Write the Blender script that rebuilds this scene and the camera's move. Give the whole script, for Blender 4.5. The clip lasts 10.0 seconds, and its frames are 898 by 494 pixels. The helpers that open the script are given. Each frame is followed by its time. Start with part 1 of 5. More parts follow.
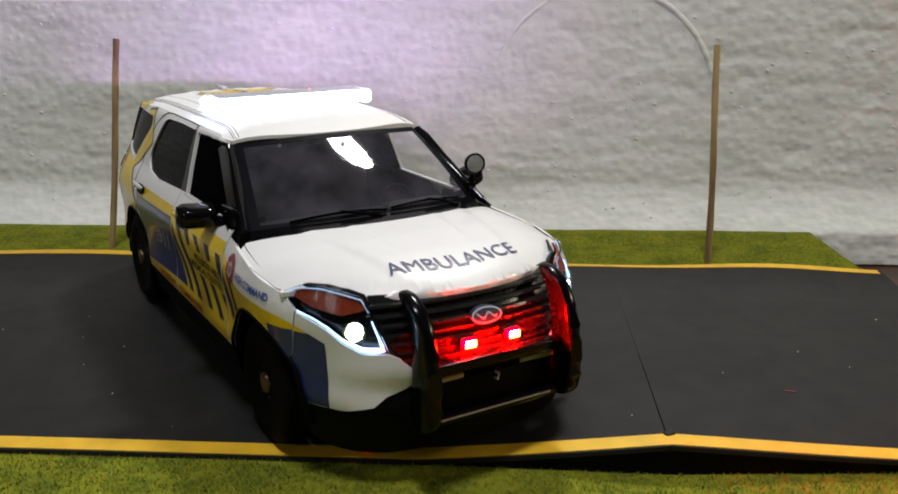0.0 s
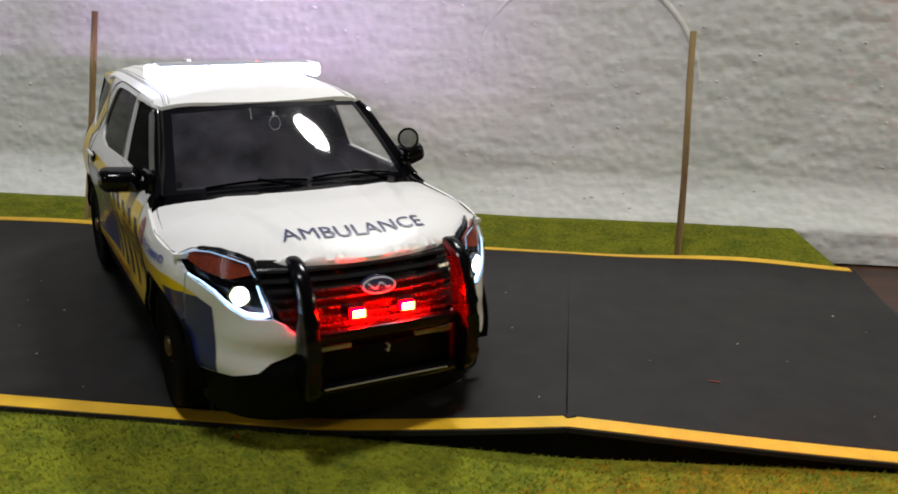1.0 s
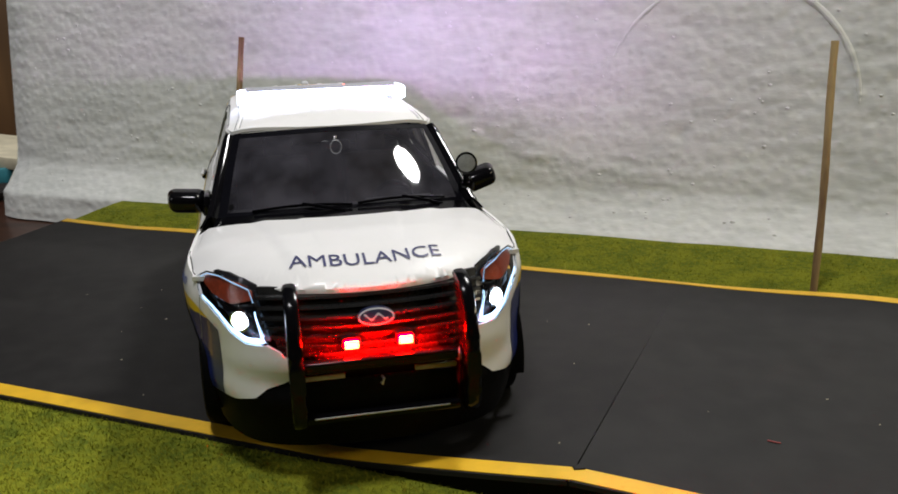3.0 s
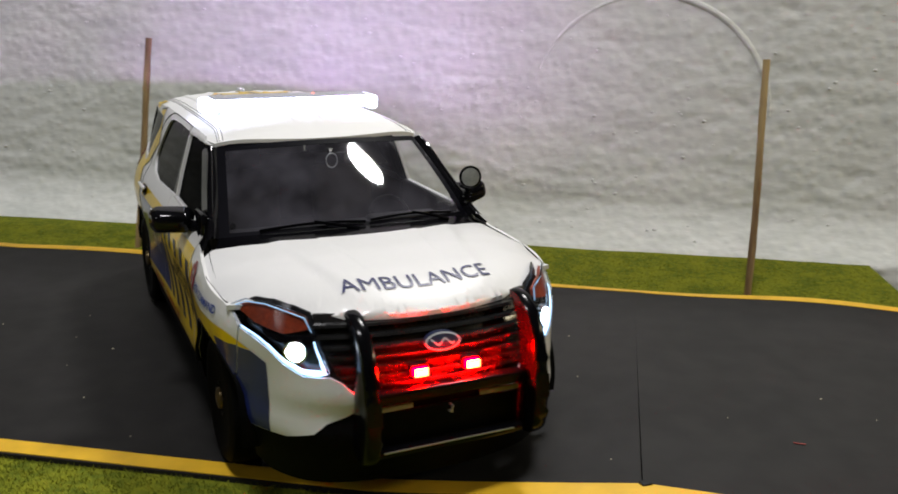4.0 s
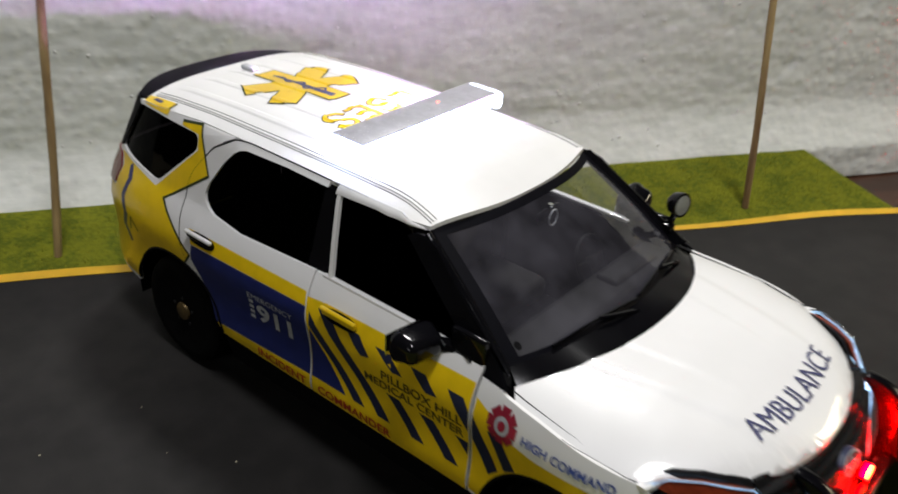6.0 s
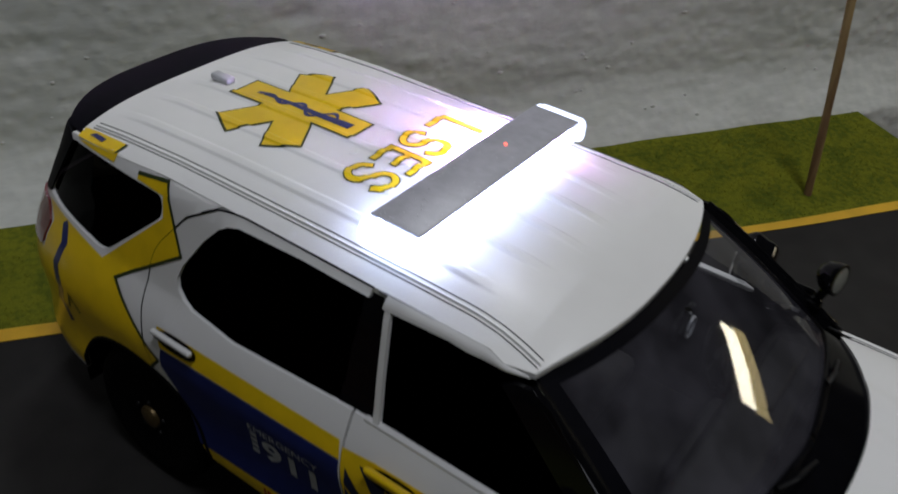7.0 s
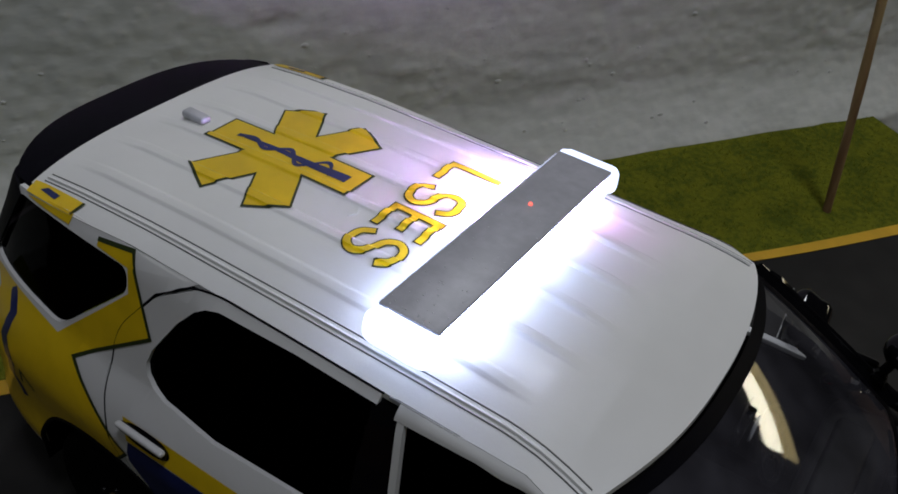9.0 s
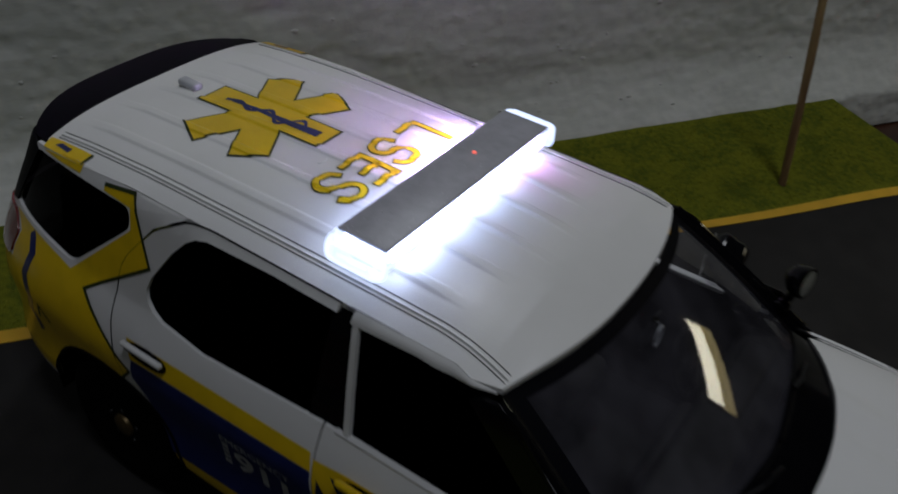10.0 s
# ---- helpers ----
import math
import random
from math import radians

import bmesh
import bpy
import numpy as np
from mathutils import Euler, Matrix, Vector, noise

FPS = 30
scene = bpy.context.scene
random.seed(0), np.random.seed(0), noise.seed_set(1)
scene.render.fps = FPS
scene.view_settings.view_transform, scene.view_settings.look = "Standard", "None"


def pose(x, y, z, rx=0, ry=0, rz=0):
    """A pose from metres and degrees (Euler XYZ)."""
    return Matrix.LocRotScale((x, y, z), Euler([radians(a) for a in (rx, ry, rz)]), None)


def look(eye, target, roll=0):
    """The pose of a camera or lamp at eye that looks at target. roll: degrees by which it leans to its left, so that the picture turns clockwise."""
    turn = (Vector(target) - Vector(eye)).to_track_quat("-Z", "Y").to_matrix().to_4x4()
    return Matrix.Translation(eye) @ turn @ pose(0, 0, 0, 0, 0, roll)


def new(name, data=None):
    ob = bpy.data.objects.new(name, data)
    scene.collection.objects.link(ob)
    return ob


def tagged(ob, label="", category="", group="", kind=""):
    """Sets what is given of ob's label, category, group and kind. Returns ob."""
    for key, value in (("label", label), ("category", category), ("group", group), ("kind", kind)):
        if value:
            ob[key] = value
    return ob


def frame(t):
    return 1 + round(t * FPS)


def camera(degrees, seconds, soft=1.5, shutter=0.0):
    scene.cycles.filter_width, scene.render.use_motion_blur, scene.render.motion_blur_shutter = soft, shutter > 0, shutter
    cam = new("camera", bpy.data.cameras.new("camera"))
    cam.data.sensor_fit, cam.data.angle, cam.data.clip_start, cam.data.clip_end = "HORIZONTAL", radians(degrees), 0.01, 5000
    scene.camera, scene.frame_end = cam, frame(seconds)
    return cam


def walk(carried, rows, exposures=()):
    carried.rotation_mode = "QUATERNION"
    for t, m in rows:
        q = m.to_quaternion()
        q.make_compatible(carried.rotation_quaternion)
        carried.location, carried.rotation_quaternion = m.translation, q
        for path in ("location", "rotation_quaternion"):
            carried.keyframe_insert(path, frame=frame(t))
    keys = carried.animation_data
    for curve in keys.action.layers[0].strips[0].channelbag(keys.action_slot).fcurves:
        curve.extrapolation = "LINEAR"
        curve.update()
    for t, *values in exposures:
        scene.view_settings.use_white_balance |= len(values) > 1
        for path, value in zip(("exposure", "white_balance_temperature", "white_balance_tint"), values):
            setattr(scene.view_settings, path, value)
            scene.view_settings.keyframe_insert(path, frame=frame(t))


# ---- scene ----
cam = camera(52.4, 10.0, soft=1.7, shutter=0.5)
METRES, EYE, TILT, LEAN, TURN = 0.67, 0.1478, -16.5, 0.0, 0.0
ROWS = [
    (0.0, 0.0, 0.0, 0.0, 0.0, 0.0, -0.0),
    (0.5, 0.0194, -0.0011, -0.0108, 0.84, -0.09, -0.08),
    (1.0, 0.0696, 0.0083, -0.0108, 3.18, -0.23, -2.15),
    (1.5, 0.1149, 0.0202, -0.0106, 10.57, -0.31, -3.02),
    (2.0, 0.1589, 0.0294, -0.0014, 17.52, -0.53, -3.51),
    (2.5, 0.1874, 0.0465, 0.0054, 19.89, -0.62, -3.8),
    (3.0, 0.1709, 0.044, 0.0054, 18.59, -0.51, -3.98),
    (4.5, -0.0244, 0.0316, 0.0055, -1.82, 0.74, -1.52),
    (5.0, -0.11, 0.0415, 0.0084, -8.52, 0.06, -0.1),
    (5.5, -0.1848, 0.066, 0.0589, -14.83, -5.47, 1.37),
    (6.0, -0.2232, 0.155, 0.1415, -18.39, -14.29, 2.29),
    (7.5, -0.2187, 0.3454, 0.1883, -23.78, -21.93, 2.41),
    (8.0, -0.2146, 0.3644, 0.19, -24.17, -22.84, 2.44),
    (8.5, -0.212, 0.361, 0.1926, -24.32, -23.03, 2.39),
    (9.0, -0.2114, 0.3602, 0.1944, -24.38, -22.95, 2.26),
    (9.5, -0.2147, 0.3557, 0.1938, -24.36, -22.91, 2.39),
    (10.0, -0.2148, 0.3079, 0.1915, -23.89, -22.69, 2.71),
]
walk(cam, [(t, pose(0, 0, EYE, TILT, LEAN, TURN) @ pose(METRES * x, METRES * y, METRES * z, 90 + pitch, roll, yaw)) for t, x, y, z, yaw, pitch, roll in ROWS],
     ((0.0, 0.0, 6500, 10), (6.2, 0.0, 6500, 10), (7.3, -1.5, 6050, 10), (9.1, -1.6, 6050, 10), (9.5, -1.95, 6050, 10), (10.0, -2.15, 6000, 9)))

# ---- light ----
world = bpy.data.worlds.new("room_air")
world.use_nodes = True
world.node_tree.nodes["Background"].inputs[0].default_value = (1.0, 0.96, 0.9, 1)
world.node_tree.nodes["Background"].inputs[1].default_value = 0.05
scene.world = world


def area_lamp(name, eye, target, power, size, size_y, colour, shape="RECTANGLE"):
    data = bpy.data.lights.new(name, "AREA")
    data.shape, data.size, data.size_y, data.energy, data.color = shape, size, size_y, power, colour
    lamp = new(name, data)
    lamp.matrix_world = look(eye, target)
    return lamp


area_lamp("ceiling_light", (0.205, 0.875, 1.05), (-0.05, 0.36, 0.0), 8.0, 0.22, 0.13, (1.0, 0.99, 0.975), "ELLIPSE")
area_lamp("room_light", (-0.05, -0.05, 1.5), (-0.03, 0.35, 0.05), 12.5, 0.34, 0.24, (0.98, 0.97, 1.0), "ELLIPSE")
# Added fill from the left, with no known source, to brighten the flank.
area_lamp("side_fill", (-1.2, -0.6, 0.7), (-0.05, 0.4, 0.05), 2.3, 0.5, 0.4, (0.99, 0.98, 1.0), "ELLIPSE")
area_lamp("bench_light", (1.3, 0.27, 0.63), (0.0, 0.4, 0.05), 3.6, 0.32, 0.07, (1.0, 0.89, 0.64))
# Added lamp in place of the lit wall strip below the bench light.
area_lamp("bench_wall_glow", (1.3, 0.27, 0.563), (0.0, 0.4, 0.05), 0.6, 0.34, 0.065, (1.0, 0.76, 0.33))

# ---- materials ----


def shader(name, base, rough=0.5, metal=0.0, vary=0.08, scale=200.0, bump=0.0, bump_scale=900.0, coat=0.0, other=None,
           spread=(0.42, 0.6), stretch=(1, 1, 1), emit=None, strength=0.0, distance=0.0003, spec=0.5):
    """A surface with colour varied at two scales and fine relief, at sizes in metres."""
    mat = bpy.data.materials.new(name)
    mat.use_nodes = True
    n, l = mat.node_tree.nodes, mat.node_tree.links
    b = n["Principled BSDF"]
    b.inputs["Metallic"].default_value = metal
    b.inputs["Roughness"].default_value = rough
    b.inputs["Specular IOR Level"].default_value = spec
    b.inputs["Coat Weight"].default_value = coat
    b.inputs["Coat Roughness"].default_value = 0.06
    at = n.new("ShaderNodeTexCoord")
    fit = n.new("ShaderNodeMapping")
    fit.inputs["Scale"].default_value = stretch
    l.new(at.outputs["Object"], fit.inputs["Vector"])
    big, fine = n.new("ShaderNodeTexNoise"), n.new("ShaderNodeTexNoise")
    big.inputs["Scale"].default_value, fine.inputs["Scale"].default_value = scale / 6, scale
    big.inputs["Detail"].default_value, fine.inputs["Detail"].default_value = 4, 3
    mix = n.new("ShaderNodeMix")
    mix.data_type = "RGBA"
    other = other or tuple(c * (1 - 2.5 * vary) for c in base)
    mix.inputs["A"].default_value, mix.inputs["B"].default_value = (*base, 1), (*other, 1)
    ramp = n.new("ShaderNodeMapRange")
    ramp.inputs["From Min"].default_value, ramp.inputs["From Max"].default_value = spread
    add = n.new("ShaderNodeMath")
    add.operation = "MULTIPLY_ADD"
    add.inputs[1].default_value = 0.5
    half = n.new("ShaderNodeMath")
    half.operation = "MULTIPLY"
    half.inputs[1].default_value = 0.5
    for node in (big, fine):
        l.new(fit.outputs["Vector"], node.inputs["Vector"])
    l.new(fine.outputs["Fac"], half.inputs[0])
    l.new(big.outputs["Fac"], add.inputs[0])
    l.new(half.outputs[0], add.inputs[2])
    l.new(add.outputs[0], ramp.inputs["Value"])
    l.new(ramp.outputs["Result"], mix.inputs["Factor"])
    l.new(mix.outputs["Result"], b.inputs["Base Color"])
    if bump:
        grain, relief = n.new("ShaderNodeTexNoise"), n.new("ShaderNodeBump")
        grain.inputs["Scale"].default_value, grain.inputs["Detail"].default_value = bump_scale, 4
        relief.inputs["Strength"].default_value, relief.inputs["Distance"].default_value = bump, distance
        l.new(fit.outputs["Vector"], grain.inputs["Vector"])
        l.new(grain.outputs["Fac"], relief.inputs["Height"])
        l.new(relief.outputs["Normal"], b.inputs["Normal"])
    if emit:
        b.inputs["Emission Color"].default_value, b.inputs["Emission Strength"].default_value = (*emit, 1), strength
    return mat


def pane(name, tint, gloss=1.5, dust=0.0):
    """Thin glass: tinted see-through, with a sharp reflection on top. dust: amount of a cloudy layer that paints in
    reflected haze.
    """
    mat = bpy.data.materials.new(name)
    mat.use_nodes = True
    n, l = mat.node_tree.nodes, mat.node_tree.links
    n.remove(n["Principled BSDF"])
    see, shine, mix, edge = (n.new("ShaderNodeBsdfTransparent"), n.new("ShaderNodeBsdfGlossy"), n.new("ShaderNodeMixShader"), n.new("ShaderNodeFresnel"))
    see.inputs["Color"].default_value = (*tint, 1)
    shine.inputs["Roughness"].default_value = 0.04
    edge.inputs["IOR"].default_value = gloss
    l.new(edge.outputs[0], mix.inputs[0])
    l.new(see.outputs[0], mix.inputs[1])
    if dust:
        haze_layer, blend, cloud, much = n.new("ShaderNodeBsdfDiffuse"), n.new("ShaderNodeMixShader"), n.new("ShaderNodeTexNoise"), n.new("ShaderNodeMapRange")
        haze_layer.inputs["Color"].default_value = (0.40, 0.39, 0.47, 1)
        cloud.inputs["Scale"].default_value, cloud.inputs["Detail"].default_value = 55, 5
        much.inputs["From Min"].default_value, much.inputs["From Max"].default_value = 0.35, 0.75
        much.inputs["To Min"].default_value, much.inputs["To Max"].default_value = dust * 0.45, dust * 2.0
        l.new(n.new("ShaderNodeTexCoord").outputs["Object"], cloud.inputs["Vector"])
        l.new(cloud.outputs["Fac"], much.inputs["Value"])
        l.new(much.outputs["Result"], blend.inputs[0])
        l.new(see.outputs[0], blend.inputs[1])
        l.new(haze_layer.outputs[0], blend.inputs[2])
        l.new(blend.outputs[0], mix.inputs[1])
    l.new(shine.outputs[0], mix.inputs[2])
    l.new(mix.outputs[0], n["Material Output"].inputs["Surface"])
    return mat


def glow(name, colour, strength):
    mat = bpy.data.materials.new(name)
    mat.use_nodes = True
    b = mat.node_tree.nodes["Principled BSDF"]
    b.inputs["Base Color"].default_value = (*colour, 1)
    b.inputs["Emission Color"].default_value, b.inputs["Emission Strength"].default_value = (*colour, 1), strength
    return mat


WHITE = shader("white_enamel", (0.80, 0.80, 0.785), 0.42, vary=0.015, scale=60, coat=0.6, bump=0.02, bump_scale=1500)
ROOFWHITE = shader("white_roof_enamel", (0.80, 0.80, 0.78), 0.42, vary=0.02, scale=60, coat=0.05, bump=0.03, bump_scale=1500)
BLACK = shader("black_gloss_plastic", (0.004, 0.004, 0.005), 0.09, vary=0.1, scale=300, coat=0.0, spec=0.26)
BUMPER = shader("black_satin_bumper", (0.003, 0.003, 0.004), 0.16, vary=0.1, scale=300, spec=0.16)
DEEP = shader("black_satin_plastic", (0.0025, 0.0025, 0.0045), 0.5, vary=0.1, scale=300, spec=0.04)
MESH = shader("black_grille_plastic", (0.014, 0.014, 0.014), 0.2, vary=0.1, scale=300, spec=0.4)
MATT = shader("black_matt_plastic", (0.004, 0.004, 0.0045), 0.5, vary=0.15, scale=400, bump=0.15, spec=0.05)
CABIN = shader("grey_cabin_plastic", (0.006, 0.006, 0.006), 0.6, spec=0.15, vary=0.15, scale=300, bump=0.2)
RUBBER = shader("tyre_rubber", (0.003, 0.003, 0.003), 0.75, vary=0.2, scale=500, bump=0.3, spec=0.06)
YELLOW = shader("yellow_vinyl", (0.86, 0.585, 0.005), 0.3, vary=0.05, scale=150, coat=0.3)
NAVY = shader("blue_vinyl", (0.013, 0.022, 0.135), 0.3, vary=0.1, scale=150, coat=0.3)
INK = shader("dark_stripe_vinyl", (0.016, 0.022, 0.06), 0.35, vary=0.1, scale=150)
GREEN = shader("dark_green_outline", (0.03, 0.045, 0.012), 0.4, vary=0.1, scale=200)
OLIVE = shader("olive_ink", (0.09, 0.065, 0.01), 0.4, vary=0.1, scale=300)
RED = shader("red_ink", (0.42, 0.03, 0.015), 0.4, vary=0.1, scale=300)
CRIMSON = shader("crimson_vinyl", (0.36, 0.02, 0.05), 0.35, vary=0.12, scale=400)
PALE = shader("pale_ink", (0.45, 0.47, 0.5), 0.4, vary=0.1, scale=300)
LETTER = shader("slate_blue_ink", (0.06, 0.065, 0.16), 0.4, vary=0.12, scale=600)
BLUEINK = shader("royal_blue_ink", (0.05, 0.09, 0.33), 0.4, vary=0.1, scale=400)
SILVER = shader("silver_paint", (0.55, 0.55, 0.55), 0.28, metal=0.8, vary=0.05, scale=300)
CHROME = shader("chrome", (0.7, 0.7, 0.7), 0.12, metal=1.0, vary=0.05, scale=300)
BRASS = shader("dull_brass", (0.18, 0.125, 0.05), 0.4, metal=0.6, vary=0.15, scale=800, bump=0.1)
GAP = shader("grey_joint", (0.16, 0.16, 0.16), 0.6, vary=0.1, scale=300)
STEEL = shader("dark_wheel_paint", (0.01, 0.01, 0.01), 0.4, metal=0.2, vary=0.1, scale=400)
PLATE = shader("grey_top_plate", (0.43, 0.43, 0.47), 0.45, metal=0.1, vary=0.06, scale=350, bump=0.05, bump_scale=2500)
ORANGE = shader("amber_reflector", (0.27, 0.04, 0.012), 0.35, vary=0.15, scale=900, coat=0.05, spec=0.3)
TAIL = shader("dark_red_lens", (0.16, 0.02, 0.015), 0.15, vary=0.1, scale=400, coat=0.8)
LAMPBOWL = shader("lamp_bowl", (0.06, 0.06, 0.065), 0.22, metal=0.7, vary=0.2, scale=900)
# Last value: pale cloudy layer painted in for the ceiling's reflected haze.
SCREEN = pane("windscreen_glass", (0.84, 0.85, 0.87), 1.55, 0.066)
TINT = pane("tinted_glass", (0.012, 0.01, 0.012), 1.1)
# Near-black sheet for the shade in the open front window.
SHADE = pane("shade_pane", (0.012, 0.012, 0.02), 1.02)
CLEAR = pane("clear_lens", (0.9, 0.92, 0.94), 1.22)
LED_WHITE = glow("white_led", (0.64, 0.70, 1.0), 125.0)
LED_ROSE = glow("lavender_led", (0.80, 0.47, 1.0), 3400.0)
LED_PINK = glow("pink_led", (1.0, 0.40, 0.92), 60.0)
LED_RED = glow("red_led", (1.0, 0.0, 0.0), 12000.0)
LED_CORE = glow("red_led_core", (1.0, 0.34, 0.07), 14.0)
LED_DOT = glow("red_indicator", (1.0, 0.12, 0.08), 6.0)
LED_HEAD = glow("cold_white_led", (0.80, 0.90, 1.0), 30.0)
LIT_LENS = pane("lit_clear_lens", (0.9, 0.92, 0.96), 1.5)
n, l = LIT_LENS.node_tree.nodes, LIT_LENS.node_tree.links
shine, blend = n.new("ShaderNodeEmission"), n.new("ShaderNodeMixShader")
shine.inputs["Color"].default_value, shine.inputs["Strength"].default_value = (0.70, 0.77, 1.0, 1), 9.0
blend.inputs[0].default_value = 0.35
l.new(n["Mix Shader"].outputs[0], blend.inputs[1])
l.new(shine.outputs[0], blend.inputs[2])
l.new(blend.outputs[0], n["Material Output"].inputs["Surface"])
LED_EDGE = glow("blue_white_light_pipe", (0.46, 0.70, 1.0), 2.4)
LED_FAINT = glow("faint_blue_light_pipe", (0.42, 0.68, 1.0), 0.4)

# ---- shaping, in millimetres of the model car ----


def spread_bm(bm, mat, name, parent, label="", shift=None, scale=0.001, crease=35, smooth=True):
    """Links a bmesh drawn in millimetres as one mesh object."""
    bmesh.ops.remove_doubles(bm, verts=bm.verts, dist=0.002)
    bmesh.ops.recalc_face_normals(bm, faces=bm.faces)
    for f in bm.faces:
        f.smooth = smooth
    for e in bm.edges:
        if len(e.link_faces) == 2 and e.calc_face_angle(0) > radians(crease):
            e.smooth = False
    bmesh.ops.scale(bm, vec=(scale,) * 3, verts=bm.verts)
    data = bpy.data.meshes.new(name)
    bm.to_mesh(data)
    bm.free()
    data.materials.append(mat)
    ob = new(name, data)
    ob.parent = parent
    if label:
        ob["label"] = label
    return ob


def part(name, bm, mat, parent, label="", crease=35):
    return spread_bm(bm, mat, name, parent, label, crease=crease)


PLAN = [(133, 0), (132.5, 12), (130.5, 24), (126.8, 34.4), (120.5, 42.1), (112, 47.5), (104, 51.3), (96, 54.5), (84, 56.3), (66, 55.6), (50, 54.6), (0, 54.5),
        (-50, 54.5), (-85, 54.3), (-110, 52.8), (-125, 49.3), (-134, 43), (-139, 33), (-141, 18), (-141.5, 0)]


def spline(points, per=24):
    p = np.array(points, float)
    ext = np.vstack([p[1] * (1, -1), p, p[-2] * (1, -1)])
    out = []
    for i in range(1, len(ext) - 2):
        a, b, c, d = ext[i - 1:i + 3]
        for t in np.linspace(0, 1, per, endpoint=False):
            out.append(.5 * (2 * b + (c - a) * t + (2 * a - 5 * b + 4 * c - d) * t * t + (3 * b - a - 3 * c + d) * t ** 3))
    return np.array(out + [ext[-2]])


CURVE = spline(PLAN)
ARC = np.concatenate([[0], np.cumsum(np.linalg.norm(np.diff(CURVE, axis=0), axis=1))])
TAN = np.gradient(CURVE, axis=0)
TAN /= np.linalg.norm(TAN, axis=1)[:, None]
NORM = np.stack([TAN[:, 1], -TAN[:, 0]], 1)
LEVELS = np.arange(4, 100, 0.25)


def softened(zs, ds):
    """A bulge by height, its corners rounded over a few millimetres."""
    raw = np.interp(LEVELS, zs, ds)
    k = np.exp(-np.linspace(-2, 2, 21) ** 2)
    return np.convolve(np.pad(raw, 10, mode="edge"), k / k.sum(), mode="valid")


FRONT_D = softened([8, 14, 20, 26, 31, 37, 42, 50, 58, 62, 70], [-4, -1.5, 1, 2.3, 0.6, 1.9, .7, -1, -6.8, -9.6, -16])
SIDE_D = softened([8, 12, 20, 28, 34, 40, 47, 52, 56, 60, 63, 65.5, 75, 88, 91, 93.5, 96], [-4, -3, -1.2, .1, -.7, -.7, .2, .6, -.5, -2.1, -4.0, -5.9, -8.6, -12.9, -15.2, -18, -23])
REAR_D = softened([8, 20, 40, 60, 66, 75, 88, 92], [-4, 0, 0, -1.5, -3, -8, -16, -20])


def wrap(s, z, off=0.0, side=-1):
    """The car's outer skin: s along its outline from the nose, z up, off outwards; side -1 is the car's right."""
    x, y = np.interp(s, ARC, CURVE[:, 0]), np.interp(s, ARC, CURVE[:, 1])
    nx, ny = np.interp(s, ARC, NORM[:, 0]), np.interp(s, ARC, NORM[:, 1])
    ends = FRONT_D if nx > 0 else REAR_D
    d = ny * ny * np.interp(z, LEVELS, SIDE_D) + nx * nx * np.interp(z, LEVELS, ends) + off
    return Vector((x + nx * d, side * (y + ny * d), z))


def sx(x):
    return float(np.interp(-x, -CURVE[:, 0], ARC))


def along(points):
    """Side-view points (x, z) as (s, z)."""
    return [(sx(x), z) for x, z in points]


def fillet(points, r, n=5):
    """A polygon with its corners rounded by up to r."""
    out, m = [], len(points)
    for i in range(m):
        a, b, c = (Vector(points[j % m]) for j in (i - 1, i, i + 1))
        u, v = (a - b), (c - b)
        k = min(r, 0.45 * u.length, 0.45 * v.length)
        p, q = b + u.normalized() * k, b + v.normalized() * k
        for t in np.linspace(0, 1, n):
            out.append(tuple((1 - t) ** 2 * p + 2 * t * (1 - t) * b + t * t * q))
    return out


def sheet(outer, holes=(), step=(3.0, 3.0)):
    """A flat patch with holes, cut into a net fine enough to bend."""
    bm = bmesh.new()
    edges = []
    for loop in (outer, *holes):
        vs = [bm.verts.new((p[0], p[1], 0)) for p in loop]
        edges += [bm.edges.new((vs[i], vs[(i + 1) % len(vs)])) for i in range(len(vs))]
    bmesh.ops.triangle_fill(bm, edges=edges, use_beauty=True, use_dissolve=False, normal=(0, 0, 1))
    net(bm, step)
    return bm


def net(bm, step):
    for axis in (0, 1):
        lo, hi = min(v.co[axis] for v in bm.verts), max(v.co[axis] for v in bm.verts)
        k = math.ceil(lo / step[axis])
        while k * step[axis] < hi:
            co, no = Vector((0, 0, 0)), Vector((0, 0, 0))
            co[axis], no[axis] = k * step[axis], 1
            bmesh.ops.bisect_plane(bm, geom=[*bm.verts, *bm.edges, *bm.faces], plane_co=co, plane_no=no, dist=1e-5)
            k += 1


def thicken(bm, t):
    """Gives a flat patch depth: the third coordinate goes from 0 to -t."""
    if t:
        made = bmesh.ops.extrude_face_region(bm, geom=list(bm.faces), use_keep_orig=True)
        for v in made["geom"]:
            if isinstance(v, bmesh.types.BMVert):
                v.co.z -= t


def bend(bm, fn):
    for v in bm.verts:
        v.co = fn(*v.co)
    return bm


def skin(name, outer, parent, mat, holes=(), t=1.0, off=0.0, side=-1, label="", step=(3.0, 3.0)):
    """A panel of the car's outer skin from its outline in (s, z)."""
    bm = sheet(outer, holes, step)
    thicken(bm, t)
    bend(bm, lambda s, z, o: wrap(s, z, o + off, side))
    return part(name, bm, mat, parent, label, crease=50)


